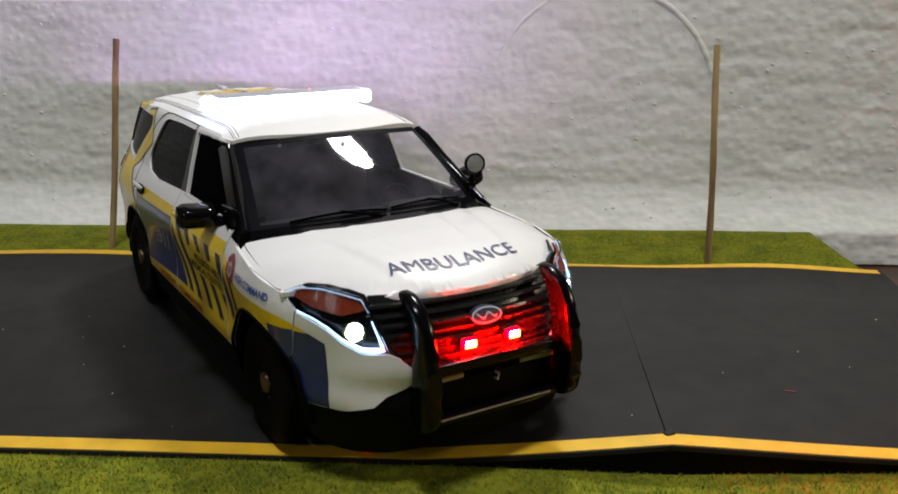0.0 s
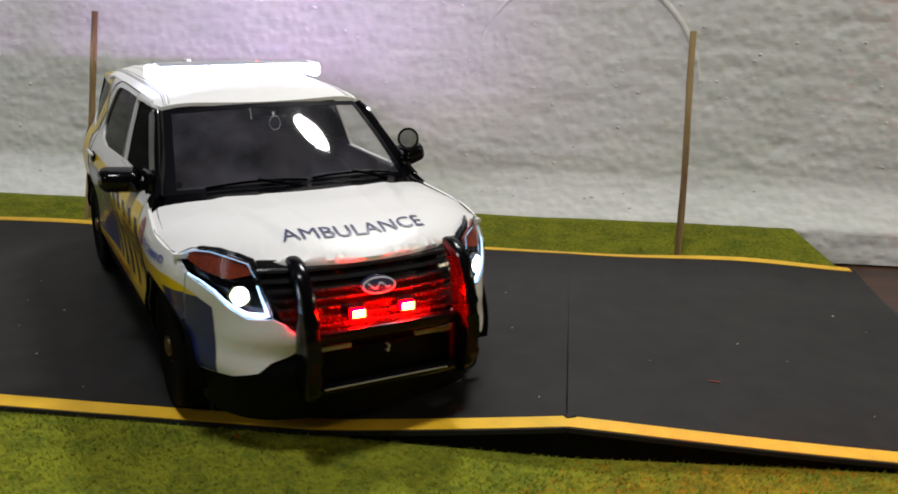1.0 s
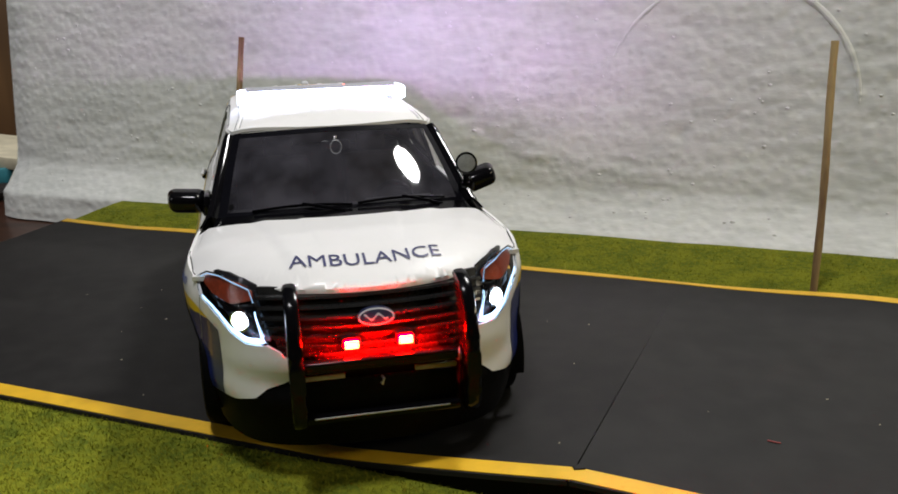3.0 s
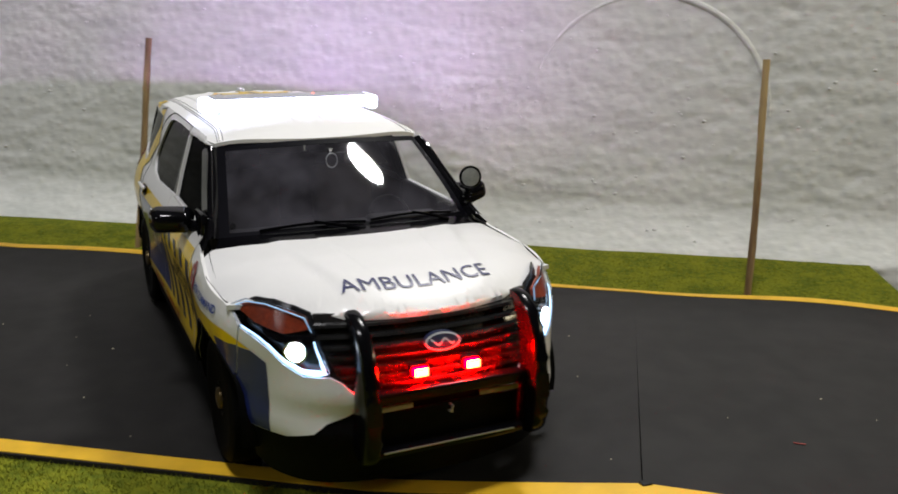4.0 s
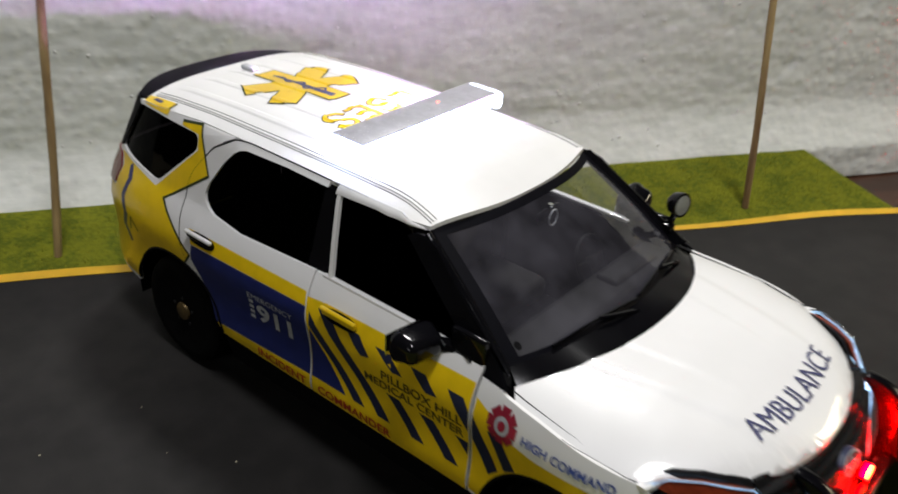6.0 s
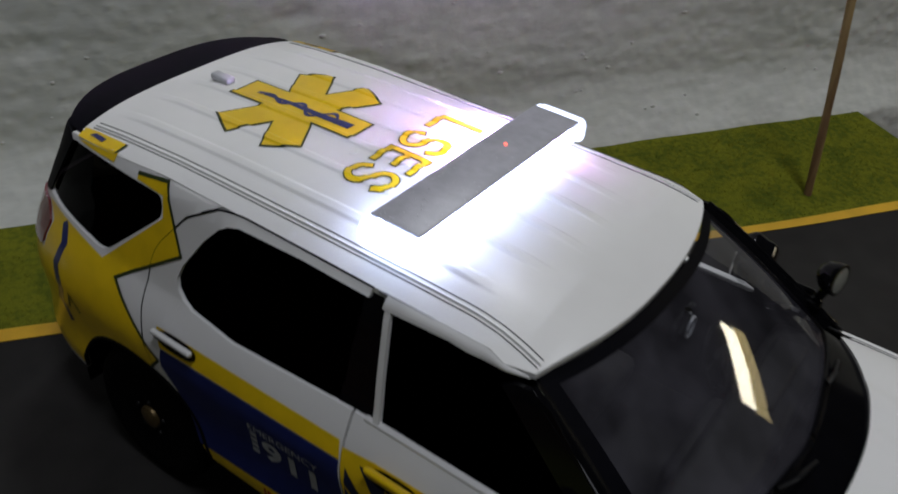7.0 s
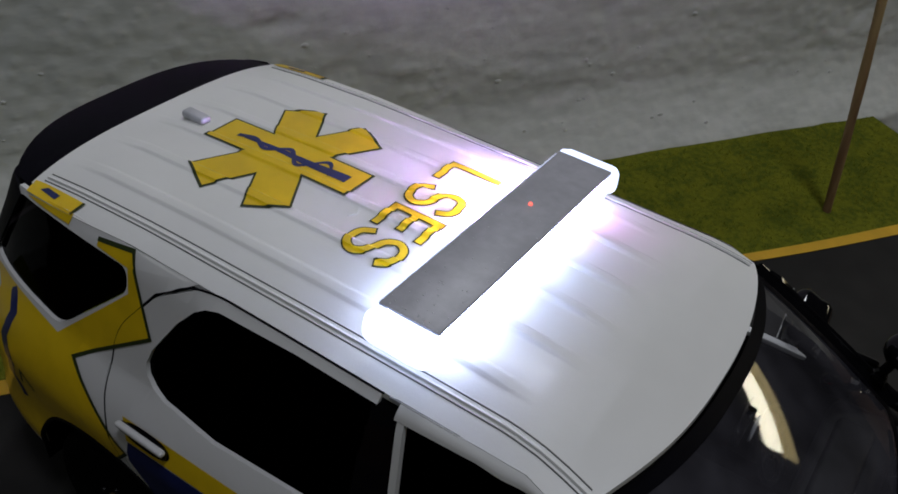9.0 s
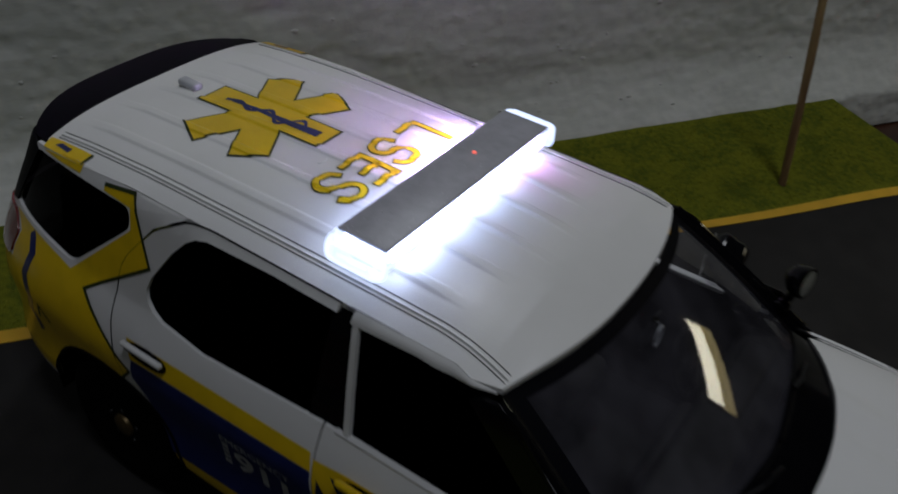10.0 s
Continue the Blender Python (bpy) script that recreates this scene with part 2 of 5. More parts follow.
def words(text, bold=0.0):
    """Letters as a flat patch that fills a unit square."""
    curve = bpy.data.curves.new("letters", "FONT")
    curve.body, curve.resolution_u, curve.offset = text, 3, bold
    ob = new("letters", curve)
    mesh = bpy.data.meshes.new_from_object(ob.evaluated_get(bpy.context.evaluated_depsgraph_get()))
    bm = bmesh.new()
    bm.from_mesh(mesh)
    bpy.data.objects.remove(ob)
    bpy.data.curves.remove(curve)
    bpy.data.meshes.remove(mesh)
    lo = [min(v.co[i] for v in bm.verts) for i in (0, 1)]
    hi = [max(v.co[i] for v in bm.verts) for i in (0, 1)]
    for v in bm.verts:
        v.co = ((v.co.x - lo[0]) / (hi[0] - lo[0]), (v.co.y - lo[1]) / (hi[1] - lo[1]), 0)
    return bm


def block(size, at=(0, 0, 0), r=0.5, n=2, turn=None):
    """A box with rounded edges."""
    bm = bmesh.new()
    bmesh.ops.create_cube(bm, size=1)
    bmesh.ops.scale(bm, vec=size, verts=bm.verts)
    if r:
        bmesh.ops.bevel(bm, geom=list(bm.edges), offset=min(r, 0.49 * min(size)), segments=n, affect="EDGES", profile=0.5)
    if turn is not None:
        bmesh.ops.transform(bm, matrix=turn, verts=bm.verts)
    bmesh.ops.translate(bm, vec=at, verts=bm.verts)
    return bm


def tube(points, r, n=8, flat=1.0, caps=True):
    """A round bar along a line of points; r may be one radius or one for each."""
    pts = [Vector(p) for p in points]
    rs = r if isinstance(r, (list, tuple)) else [r] * len(pts)
    bm, rings = bmesh.new(), []
    for i, p in enumerate(pts):
        way = (pts[min(i + 1, len(pts) - 1)] - pts[max(i - 1, 0)]).normalized()
        a = way.cross(Vector((0, 0, 1)))
        a = a.normalized() if a.length > 1e-3 else Vector((0, 1, 0))
        b = way.cross(a)
        rings.append([bm.verts.new(p + a * math.cos(q) * rs[i] + b * math.sin(q) * rs[i] * flat) for q in (2 * math.pi * k / n for k in range(n))])
    for g, h in zip(rings, rings[1:]):
        for k in range(n):
            bm.faces.new((g[k], g[(k + 1) % n], h[(k + 1) % n], h[k]))
    if caps:
        bm.faces.new(rings[0]), bm.faces.new(rings[-1][::-1])
    return bm


def turned(profile, n=32, at=(0, 0, 0), axis="y"):
    """A lathe shape: (radius, along) pairs about an axis."""
    bm, rings = bmesh.new(), []
    for r, h in profile:
        rings.append([bm.verts.new(Vector((r * math.cos(q), h, r * math.sin(q)) if axis == "y" else
                                          ((h, r * math.cos(q), r * math.sin(q)) if axis == "x" else (r * math.cos(q), r * math.sin(q), h))) + Vector(at))
                      for q in (2 * math.pi * k / n for k in range(n))])
    for g, h in zip(rings, rings[1:]):
        for k in range(n):
            bm.faces.new((g[k], g[(k + 1) % n], h[(k + 1) % n], h[k]))
    for ring in (rings[0], rings[-1]):
        if (ring[0].co - ring[n // 2].co).length > 0.01:
            bm.faces.new(ring)
    return bm


def slab(outline, depth, fn, r=0.0):
    """An outline in a plane given depth; fn places (a, b, c)."""
    bm = bmesh.new()
    f = bm.faces.new([bm.verts.new((a, b, 0)) for a, b in outline])
    made = bmesh.ops.extrude_face_region(bm, geom=[f], use_keep_orig=True)
    for v in made["geom"]:
        if isinstance(v, bmesh.types.BMVert):
            v.co.z += depth
    if r:
        rim = [e for e in bm.edges if abs(e.verts[0].co.z - e.verts[1].co.z) < 1e-6]
        bmesh.ops.bevel(bm, geom=rim, offset=r, segments=2, affect="EDGES", profile=0.5)
    for v in bm.verts:
        v.co = fn(*v.co)
    return bm


def merged(*parts):
    out = bmesh.new()
    for bm in parts:
        data = bpy.data.meshes.new("joined")
        bm.to_mesh(data)
        bm.free()
        out.from_mesh(data)
        bpy.data.meshes.remove(data)
    return out


def grid(us, vs, fn):
    bm = bmesh.new()
    rows = [[bm.verts.new(fn(u, v)) for v in vs] for u in us]
    for i in range(len(us) - 1):
        for j in range(len(vs) - 1):
            bm.faces.new((rows[i][j], rows[i + 1][j], rows[i + 1][j + 1], rows[i][j + 1]))
    return bm


def arc(cx, cz, rx, rz, a0, a1, n=14):
    return [(cx + rx * math.cos(radians(a)), cz + rz * math.sin(radians(a))) for a in np.linspace(a0, a1, n)]

# ---- the table, boards and wall ----
FOAM = shader("grey_white_foam", (0.80, 0.82, 0.775), 0.75, vary=0.05, scale=260, other=(0.68, 0.705, 0.66), stretch=(0.36, 1, 1), bump=0.55, bump_scale=95, distance=0.0016, spec=0.3)
n, l = FOAM.node_tree.nodes, FOAM.node_tree.links
bead, well, both_h, at_w = n.new("ShaderNodeTexVoronoi"), n.new("ShaderNodeBump"), n.new("ShaderNodeMapRange"), n.new("ShaderNodeTexCoord")
bead.inputs["Scale"].default_value = 190
bead.feature = "SMOOTH_F1"
both_h.inputs["From Min"].default_value, both_h.inputs["From Max"].default_value = 0.1, 0.75
well.inputs["Strength"].default_value, well.inputs["Distance"].default_value, well.invert = 0.5, 0.0011, True
l.new(at_w.outputs["Object"], bead.inputs["Vector"])
l.new(bead.outputs["Distance"], both_h.inputs["Value"])
l.new(both_h.outputs["Result"], well.inputs["Height"])
l.new(n["Bump"].outputs["Normal"], well.inputs["Normal"])
l.new(well.outputs["Normal"], n["Principled BSDF"].inputs["Normal"])
FELT = shader("green_flock", (0.22, 0.235, 0.018), 0.95, vary=0.1, other=(0.11, 0.14, 0.014), scale=420, bump=0.8, bump_scale=1400, distance=0.0006, spec=0.1)
BLADE = shader("green_fibre", (0.34, 0.33, 0.032), 0.9, other=(0.13, 0.16, 0.016), vary=0.1, scale=260, spec=0.1)
TARMAC = shader("black_foam_sheet", (0.0148, 0.0142, 0.0135), 0.6, vary=0.1, other=(0.021, 0.0199, 0.0188), scale=90, bump=0.12, bump_scale=2200, spec=0.16)
TAPE = shader("yellow_tape", (0.80, 0.47, 0.02), 0.5, vary=0.06, scale=120, bump=0.05)
TABLE = shader("brown_table_top", (0.085, 0.030, 0.014), 0.4, vary=0.2, scale=120, stretch=(0.2, 1, 1), bump=0.1)
STICK = shader("bamboo", (0.50, 0.36, 0.16), 0.6, vary=0.2, other=(0.18, 0.10, 0.045), scale=140, stretch=(1, 1, 0.15), bump=0.2)
PLASTER = shader("beige_room_paint", (0.15, 0.146, 0.135), 0.9, vary=0.05, scale=8)
WOOD = shader("brown_cupboard_wood", (0.22, 0.12, 0.05), 0.5, vary=0.2, scale=30, stretch=(1, 1, 0.2))
PAPER = shader("cream_paper", (0.62, 0.56, 0.40), 0.8, vary=0.08, scale=80)
TEAL = shader("teal_card", (0.03, 0.20, 0.24), 0.6, vary=0.1, scale=80)
DARK = shader("dark_tool_plastic", (0.02, 0.015, 0.012), 0.5, vary=0.2, scale=120)


def setting(name, bm, mat, label, category, kind="structure", smooth=True, crease=35):
    ob = spread_bm(bm, mat, name, None, scale=0.001, smooth=smooth, crease=crease)
    return tagged(ob, label, category, kind=kind)


def wall_y(x, z):
    foot = max(0.0, 1 - max(z, 0) / 24) ** 1.7
    return 554.5 - 0.036 * (x - 53) + 0.10 * (z - 19) - 17.5 * foot


# dents knocked into the foam: x, height, half width, depth
GOUGES = [(-64, 64, 7, 5), (-15, 42.5, 8, -2.4), (-37, 97.5, 4, 2.5), (70, 57, 5, 3), (45, 38, 5, 2), (-42, 43, 7, 3), (16, 122, 5, 2.5), (-160, 60, 6, 3), (180, 90, 6, 2.5), (210, 45, 7, 3)]


def wall_relief(x, z):
    p = Vector((x * 0.022, 0, z * 0.10))
    dent = max(0.0, noise.noise(Vector((x * 0.045, 7, z * 0.09))) - 0.36)
    gouge = sum(d * math.exp(-((x - a) / w) ** 2 - ((z - b) / 3.2) ** 2) for a, b, w, d in GOUGES)
    return 0.4 * noise.noise(p) + 0.3 * noise.noise(p * 2.7) + 0.16 * noise.noise(p * 5.0) + 2.6 * dent + 0.5 * gouge


# foam sheet behind the board, leaning back a little
front = grid(np.linspace(-428, 620, 330), np.concatenate([np.linspace(-19, 40, 40), np.linspace(42, 330, 130)]), lambda x, z: (x, wall_y(x, z) + wall_relief(x, z) + (6 * max(0, (-402 - x) / 26) ** 2), z))
back = grid(np.linspace(-428, 620, 8), np.linspace(-19, 330, 4), lambda x, z: (x, wall_y(x, z) + 30, z))
rim = grid((0, 1), np.linspace(-19, 330, 30), lambda u, z: (-428, wall_y(-428, z) + 6 + u * 24, z))
top = grid(np.linspace(-428, 620, 40), (0, 1), lambda x, u: (x, wall_y(x, 330) + u * 30, 330))
foam = setting("wall_north", merged(front, back, rim, top), FOAM, "grey-white expanded foam sheet leaning behind the board", "wall", crease=60)


def on_wall(x, z, out=0.0):
    return (x, wall_y(x, z) - out, z)


ring = [on_wall(92.9 + 67.8 * math.cos(radians(a)), 74.7 + 67.8 * math.sin(radians(a)), -0.9) for a in np.linspace(2, 158, 60)]
ring_ob = spread_bm(tube(ring, [2.0 - 0.75 * max(0, i - 24) / 35 - 0.7 * max(0, 6 - i) / 6 for i in range(60)], 10, caps=True), FOAM, "moulded_ring", foam, "raised moulded ring in the foam")

# white flecks stuck on the foam's face to paint in its glints
CHIP = shader("bright_white_fleck", (0.88, 0.89, 0.87), 0.35, vary=0.03, scale=500)
chips = []
for _ in range(190):
    x, z = random.uniform(-400, 330), random.uniform(6, 175)
    bm = bmesh.new()
    bmesh.ops.create_icosphere(bm, subdivisions=1, radius=random.uniform(0.35, 1.0))
    bmesh.ops.scale(bm, vec=(random.uniform(1.0, 1.9), 0.5, 1), verts=bm.verts)
    bmesh.ops.translate(bm, vec=(x, wall_y(x, z) + wall_relief(x, z) - 0.1, z), verts=bm.verts)
    chips.append(bm)
spread_bm(merged(*chips), CHIP, "foam_glint", foam)["kind"] = "stuff"
setting("table_top", block((1500, 1300, 26), (60, 330, -33), 2), TABLE, "dark brown wooden table top under the boards", "table")
for x in (-640, 760):
    for y in (-270, 930):
        setting("table_leg", block((60, 60, 724), (x, y, -408), 3), TABLE, "dark brown wooden table leg under the table top", "table")
setting("floor", block((5200, 5200, 40), (0, 300, -790), 0), PLASTER, "plain beige room floor", "floor")
setting("ceiling", block((5200, 5200, 40), (0, 300, 1640), 0), PLASTER, "plain beige room ceiling", "ceiling")
for nm, size, at in (("wall_south", (5200, 40, 2440), (0, -2300, 430)), ("wall_back", (5200, 40, 2440), (0, 2900, 430)), ("wall_west", (40, 5160, 2440), (-2600, 300, 430)), ("wall_east", (40, 5160, 2440), (2600, 300, 430))):
    setting(nm, block(size, at, 0), PLASTER, "plain beige room wall", "wall")

# grass boards
def turf_z(x, y):
    rise = 4.6 * max(0.0, min(1.0, (y - 466) / 68))
    if y < 310:
        return -1.7 - 1.5 * min(1.0, max(0.0, (x + 10) / 80)) + 0.5 * noise.noise(Vector((x * 0.02, y * 0.02, 3)))
    return -4.2 + 0.5 * noise.noise(Vector((x * 0.02, y * 0.02, 3))) + rise


def turf(name, corners, label):
    bm = sheet(corners, (), (12, 12))
    thicken(bm, 15)
    bend(bm, lambda x, y, o: Vector((x, y, turf_z(x, y) + o)))
    return setting(name, bm, FELT, label, "ground")


turf("ground_back", [(-318, 440), (224, 430), (224, 462), (217, 532), (75, 536), (-60, 541), (-312, 553)], "green flocked grass strip along the foam sheet")
turf("ground_front", [(-420, -60), (420, -60), (420, 262), (60, 259), (-420, 286)], "green flocked grass mat in front of the road")


def blades(name, count, area, height, seed):
    rng = np.random.default_rng(seed)
    vs, fs = [], []
    x0, x1, y0, y1 = area
    for i in range(count):
        x, y = rng.uniform(x0, x1), rng.uniform(y0, y1)
        a, h, w = rng.uniform(0, 6.28), height * rng.uniform(.5, 1.3), rng.uniform(.12, .28)
        lx, ly = rng.normal(0, .55, 2) * height
        z = turf_z(x, y) - .1
        c, s = math.cos(a) * w, math.sin(a) * w
        vs += [(x - c, y - s, z), (x + c, y + s, z), (x + lx, y + ly, z + h)]
        fs.append((3 * i, 3 * i + 1, 3 * i + 2))
    data = bpy.data.meshes.new(name)
    data.from_pydata([(a / 1000, b / 1000, c / 1000) for a, b, c in vs], [], fs)
    data.materials.append(BLADE)
    return tagged(new(name, data), "short green flock fibres of the model grass", "grass", kind="stuff")


blades("grass", 60000, (-215, 215, 170, 268), 1.3, 3)
blades("grass", 16000, (-312, 216, 462, 531), 1.1, 4)


# road: two sheets that meet in a raised seam
def near_y(x):
    return 262 - 0.055 * (x + 60) if x < 66 else 255 + 0.01 * (x - 66)


def far_y(x):
    return 482.5 - 0.083 * (x + 187) + 1.0 * math.sin(x * 0.03)


def seam_x(v):
    return 69 + 14 * v


def road_z(x, v):
    """Height of the sheet at x, and v from its near edge (0) to its far edge (1)."""
    d = x - seam_x(v)
    peak = 7.6 * (1 - v) ** 0.8 + 3.2 * v * (1 - v ** 6)
    ramp = max(0.0, 1 + d / 80) ** 1.2 if d < 0 else max(0.0, 1 - d / 105) ** 1.1
    wave = 0.5 * noise.noise(Vector((x * 0.012, v * 2, 0))) if abs(x) > 90 else 0.0
    rear = 1.6 * max(0.0, v - 0.86) / 0.14 * max(0.0, math.sin(x * 0.028 + 0.8)) * (x < -28) + 3.4 * max(0.0, (v - 0.68) / 0.32) ** 1.6 * math.exp(-((x - 168) / 46) ** 2)
    return peak * ramp + wave * 0.6 + rear + 1.3 * max(0.0, v - 0.8) / 0.2


def road_sheet(x0, x1, n, lift):
    us, vs = np.linspace(0, 1, n), np.linspace(0, 1, 46)

    def at(u, v, o):
        a, b = x0(v), x1(v)
        x = a + (b - a) * u
        y = near_y(x) + (far_y(x) - near_y(x)) * v
        return (x, y, road_z(x, v) + o + lift)
    return merged(grid(us, vs, lambda u, v: at(u, v, 0)), grid(us, vs, lambda u, v: at(u, v, -1.6)),
                  grid(us, (0, 1), lambda u, w: at(u, 0, -1.6 * w)), grid(us, (0, 1), lambda u, w: at(u, 1, -1.6 * w)),
                  grid(vs, (0, 1), lambda v, w: at(0, v, -1.6 * w)), grid(vs, (0, 1), lambda v, w: at(1, v, -1.6 * w)))


road = setting("road", road_sheet(lambda v: -322 + 10 * v, lambda v: seam_x(v) - 0.24 * max(0.04, 1 - 1.5 * v), 110, 0), TARMAC, "black foam road sheet with yellow edge lines", "road", crease=60)
spread_bm(road_sheet(lambda v: seam_x(v) + 0.24 * max(0.04, 1 - 1.5 * v), lambda v: 218 + 5 * v, 60, 0.0), TARMAC, "road_sheet", road, crease=60)


def edge_line(v0, v1, x0, x1, lift=0.25):
    us = np.linspace(x0, x1, 150)

    def at(x, v):
        return (x, near_y(x) + (far_y(x) - near_y(x)) * v, road_z(x, min(max(v, 0), 1)) + lift)
    return merged(grid(us, np.linspace(v0, v1, 3), at), grid(us, (0, 1), lambda x, w: (at(x, v0)[0], at(x, v0)[1], at(x, v0)[2] - 0.6 * w)), grid(us, (0, 1), lambda x, w: (at(x, v1)[0], at(x, v1)[1], at(x, v1)[2] - 0.6 * w)))


spread_bm(edge_line(0.004, 0.039, -320, 218), TAPE, "edge_line", road, "worn yellow edge tape")
spread_bm(edge_line(0.974, 0.9995, -311, 221), TAPE, "edge_line", road, "worn yellow edge tape")
# black skirt from the sheet's near edge down into the grass
under = grid(np.linspace(-318, 217, 120), (0, 1), lambda x, w: (x, near_y(x) + 0.8 + 0.6 * w, road_z(x, 0) - 1.4 if w == 0 else -8))
spread_bm(under, MATT, "edge_skirt", road)
fleck = spread_bm(tube([(122, 303.4, road_z(122, .2) + .2), (124, 303, road_z(124, .2) + .3), (126, 303.3, road_z(126, .2) + .2)], 0.22, 6), shader("red_thread_fibre", (0.35, 0.07, 0.06), 0.7), "thread", None)
tagged(fleck, "tiny red thread lying on the black road", "thread")
rng = np.random.default_rng(8)
for i in range(30):
    x, v = rng.uniform(-200, 210), rng.uniform(0.03, 0.9)
    y = near_y(x) + (far_y(x) - near_y(x)) * v
    k = rng.uniform(0.15, 0.45)
    spread_bm(block((k * 2, k, 0.3), (x, y, road_z(x, v) + 0.15), 0.1, 1, Matrix.Rotation(rng.uniform(0, 3), 4, "Z")), PAPER, "dust_speck", road)
spread_bm(block((3.6, 2.6, 0.9), (70.5, near_y(70) + 8, road_z(70, .04) + .3), 0.4, 2, Matrix.Rotation(0.5, 4, "Z")), TARMAC, "scuff", road)

# sticks along the road's far edge
def stick(base, tip, label):
    pts = [Vector(base).lerp(Vector(tip), t) + Vector((0.5 * math.sin(t * 5), 0, 0)) for t in np.linspace(-0.03, 1, 14)]
    ob = spread_bm(tube(pts, [1.78 - 0.1 * math.sin(i * 1.7) for i in range(14)], 12), STICK, "wooden_stick", None)
    tagged(ob, label, "stick", "sticks behind the road")


stick((-194, 503, -4), (-183, 515, 115), "thin brown bamboo stick standing in the grass strip")
stick((142, 478, -4), (143, 495, 113), "thin bamboo stick with dark stains standing in grass")

# clutter past the foam sheet's end
tagged(spread_bm(block((170, 60, 420), (-575, 760, 190), 3), WOOD, "cupboard", None), "brown wooden cupboard beyond the foam sheet", "cupboard")
spread_bm(block((150, 4, 180), (-575, 728, 90), 2), WOOD, "cupboard_door", bpy.data.objects["cupboard"])
tagged(spread_bm(block((110, 90, 10), (-520, 640, 14), 1, 2, Matrix.Rotation(0.3, 4, "Z") @ Matrix.Rotation(0.12, 4, "Y")), PAPER, "paper_pad", None), "cream paper pad lying on dark clutter", "paper")
tagged(spread_bm(block((90, 70, 14), (-510, 640, -1), 2, 2, Matrix.Rotation(-0.2, 4, "Z")), TEAL, "card_box", None), "flat teal card box under the paper", "box")
tagged(spread_bm(merged(block((90, 80, 12), (-505, 640, -14), 3), tube([(-560, 600, -12), (-500, 590, -10), (-455, 605, -13)], 7, 10)), DARK, "tool_pouch", None), "dark soft tool pouch lying on the table", "pouch")

# ---- the model car ----
car = new("model_car", None)
car.location, car.rotation_euler = (-0.0577, 0.3704, 0.0), (0, 0, radians(-58.5))
tagged(car, "white toy ambulance car with yellow and blue livery, lights on", "toy car")

HUB_F, HUB_R, HUB_Z = 81.5, -82.0, 20.7


def arch_f(a0, a1, g=0.0, n=14):
    return arc(HUB_F, HUB_Z, 26.5 + g, 24.8 + g, a0, a1, n)


def arch_r(a0, a1, g=0.0, n=14):
    return arc(HUB_R, HUB_Z, 26 + g, 24.6 + g, a0, a1, n)


LAMP_EDGE = [(105.6, 52.4), (111, 51.2), (116, 49.2), (120.3, 45.8), (124.5, 43.2), (128.2, 43.2)]
LAMP = [(100.0, 57.2)] + LAMP_EDGE + [(127.4, 48), (126.4, 52.4), (123.9, 58.4), (119, 59.9), (112.4, 60.4), (105, 59.8)]
REAR_WINDOW = [(-19, 64.9), (-50, 63.7), (-65, 65.1), (-70.2, 69.3), (-69.2, 74), (-63.8, 82.8), (-57.5, 88.1), (-36, 89.2), (-19, 89)]
QUARTER_WINDOW = [(-129, 69.4), (-97, 65.8), (-77.8, 82.5), (-79, 87), (-106, 87.4), (-118.6, 87)]
panels = {}


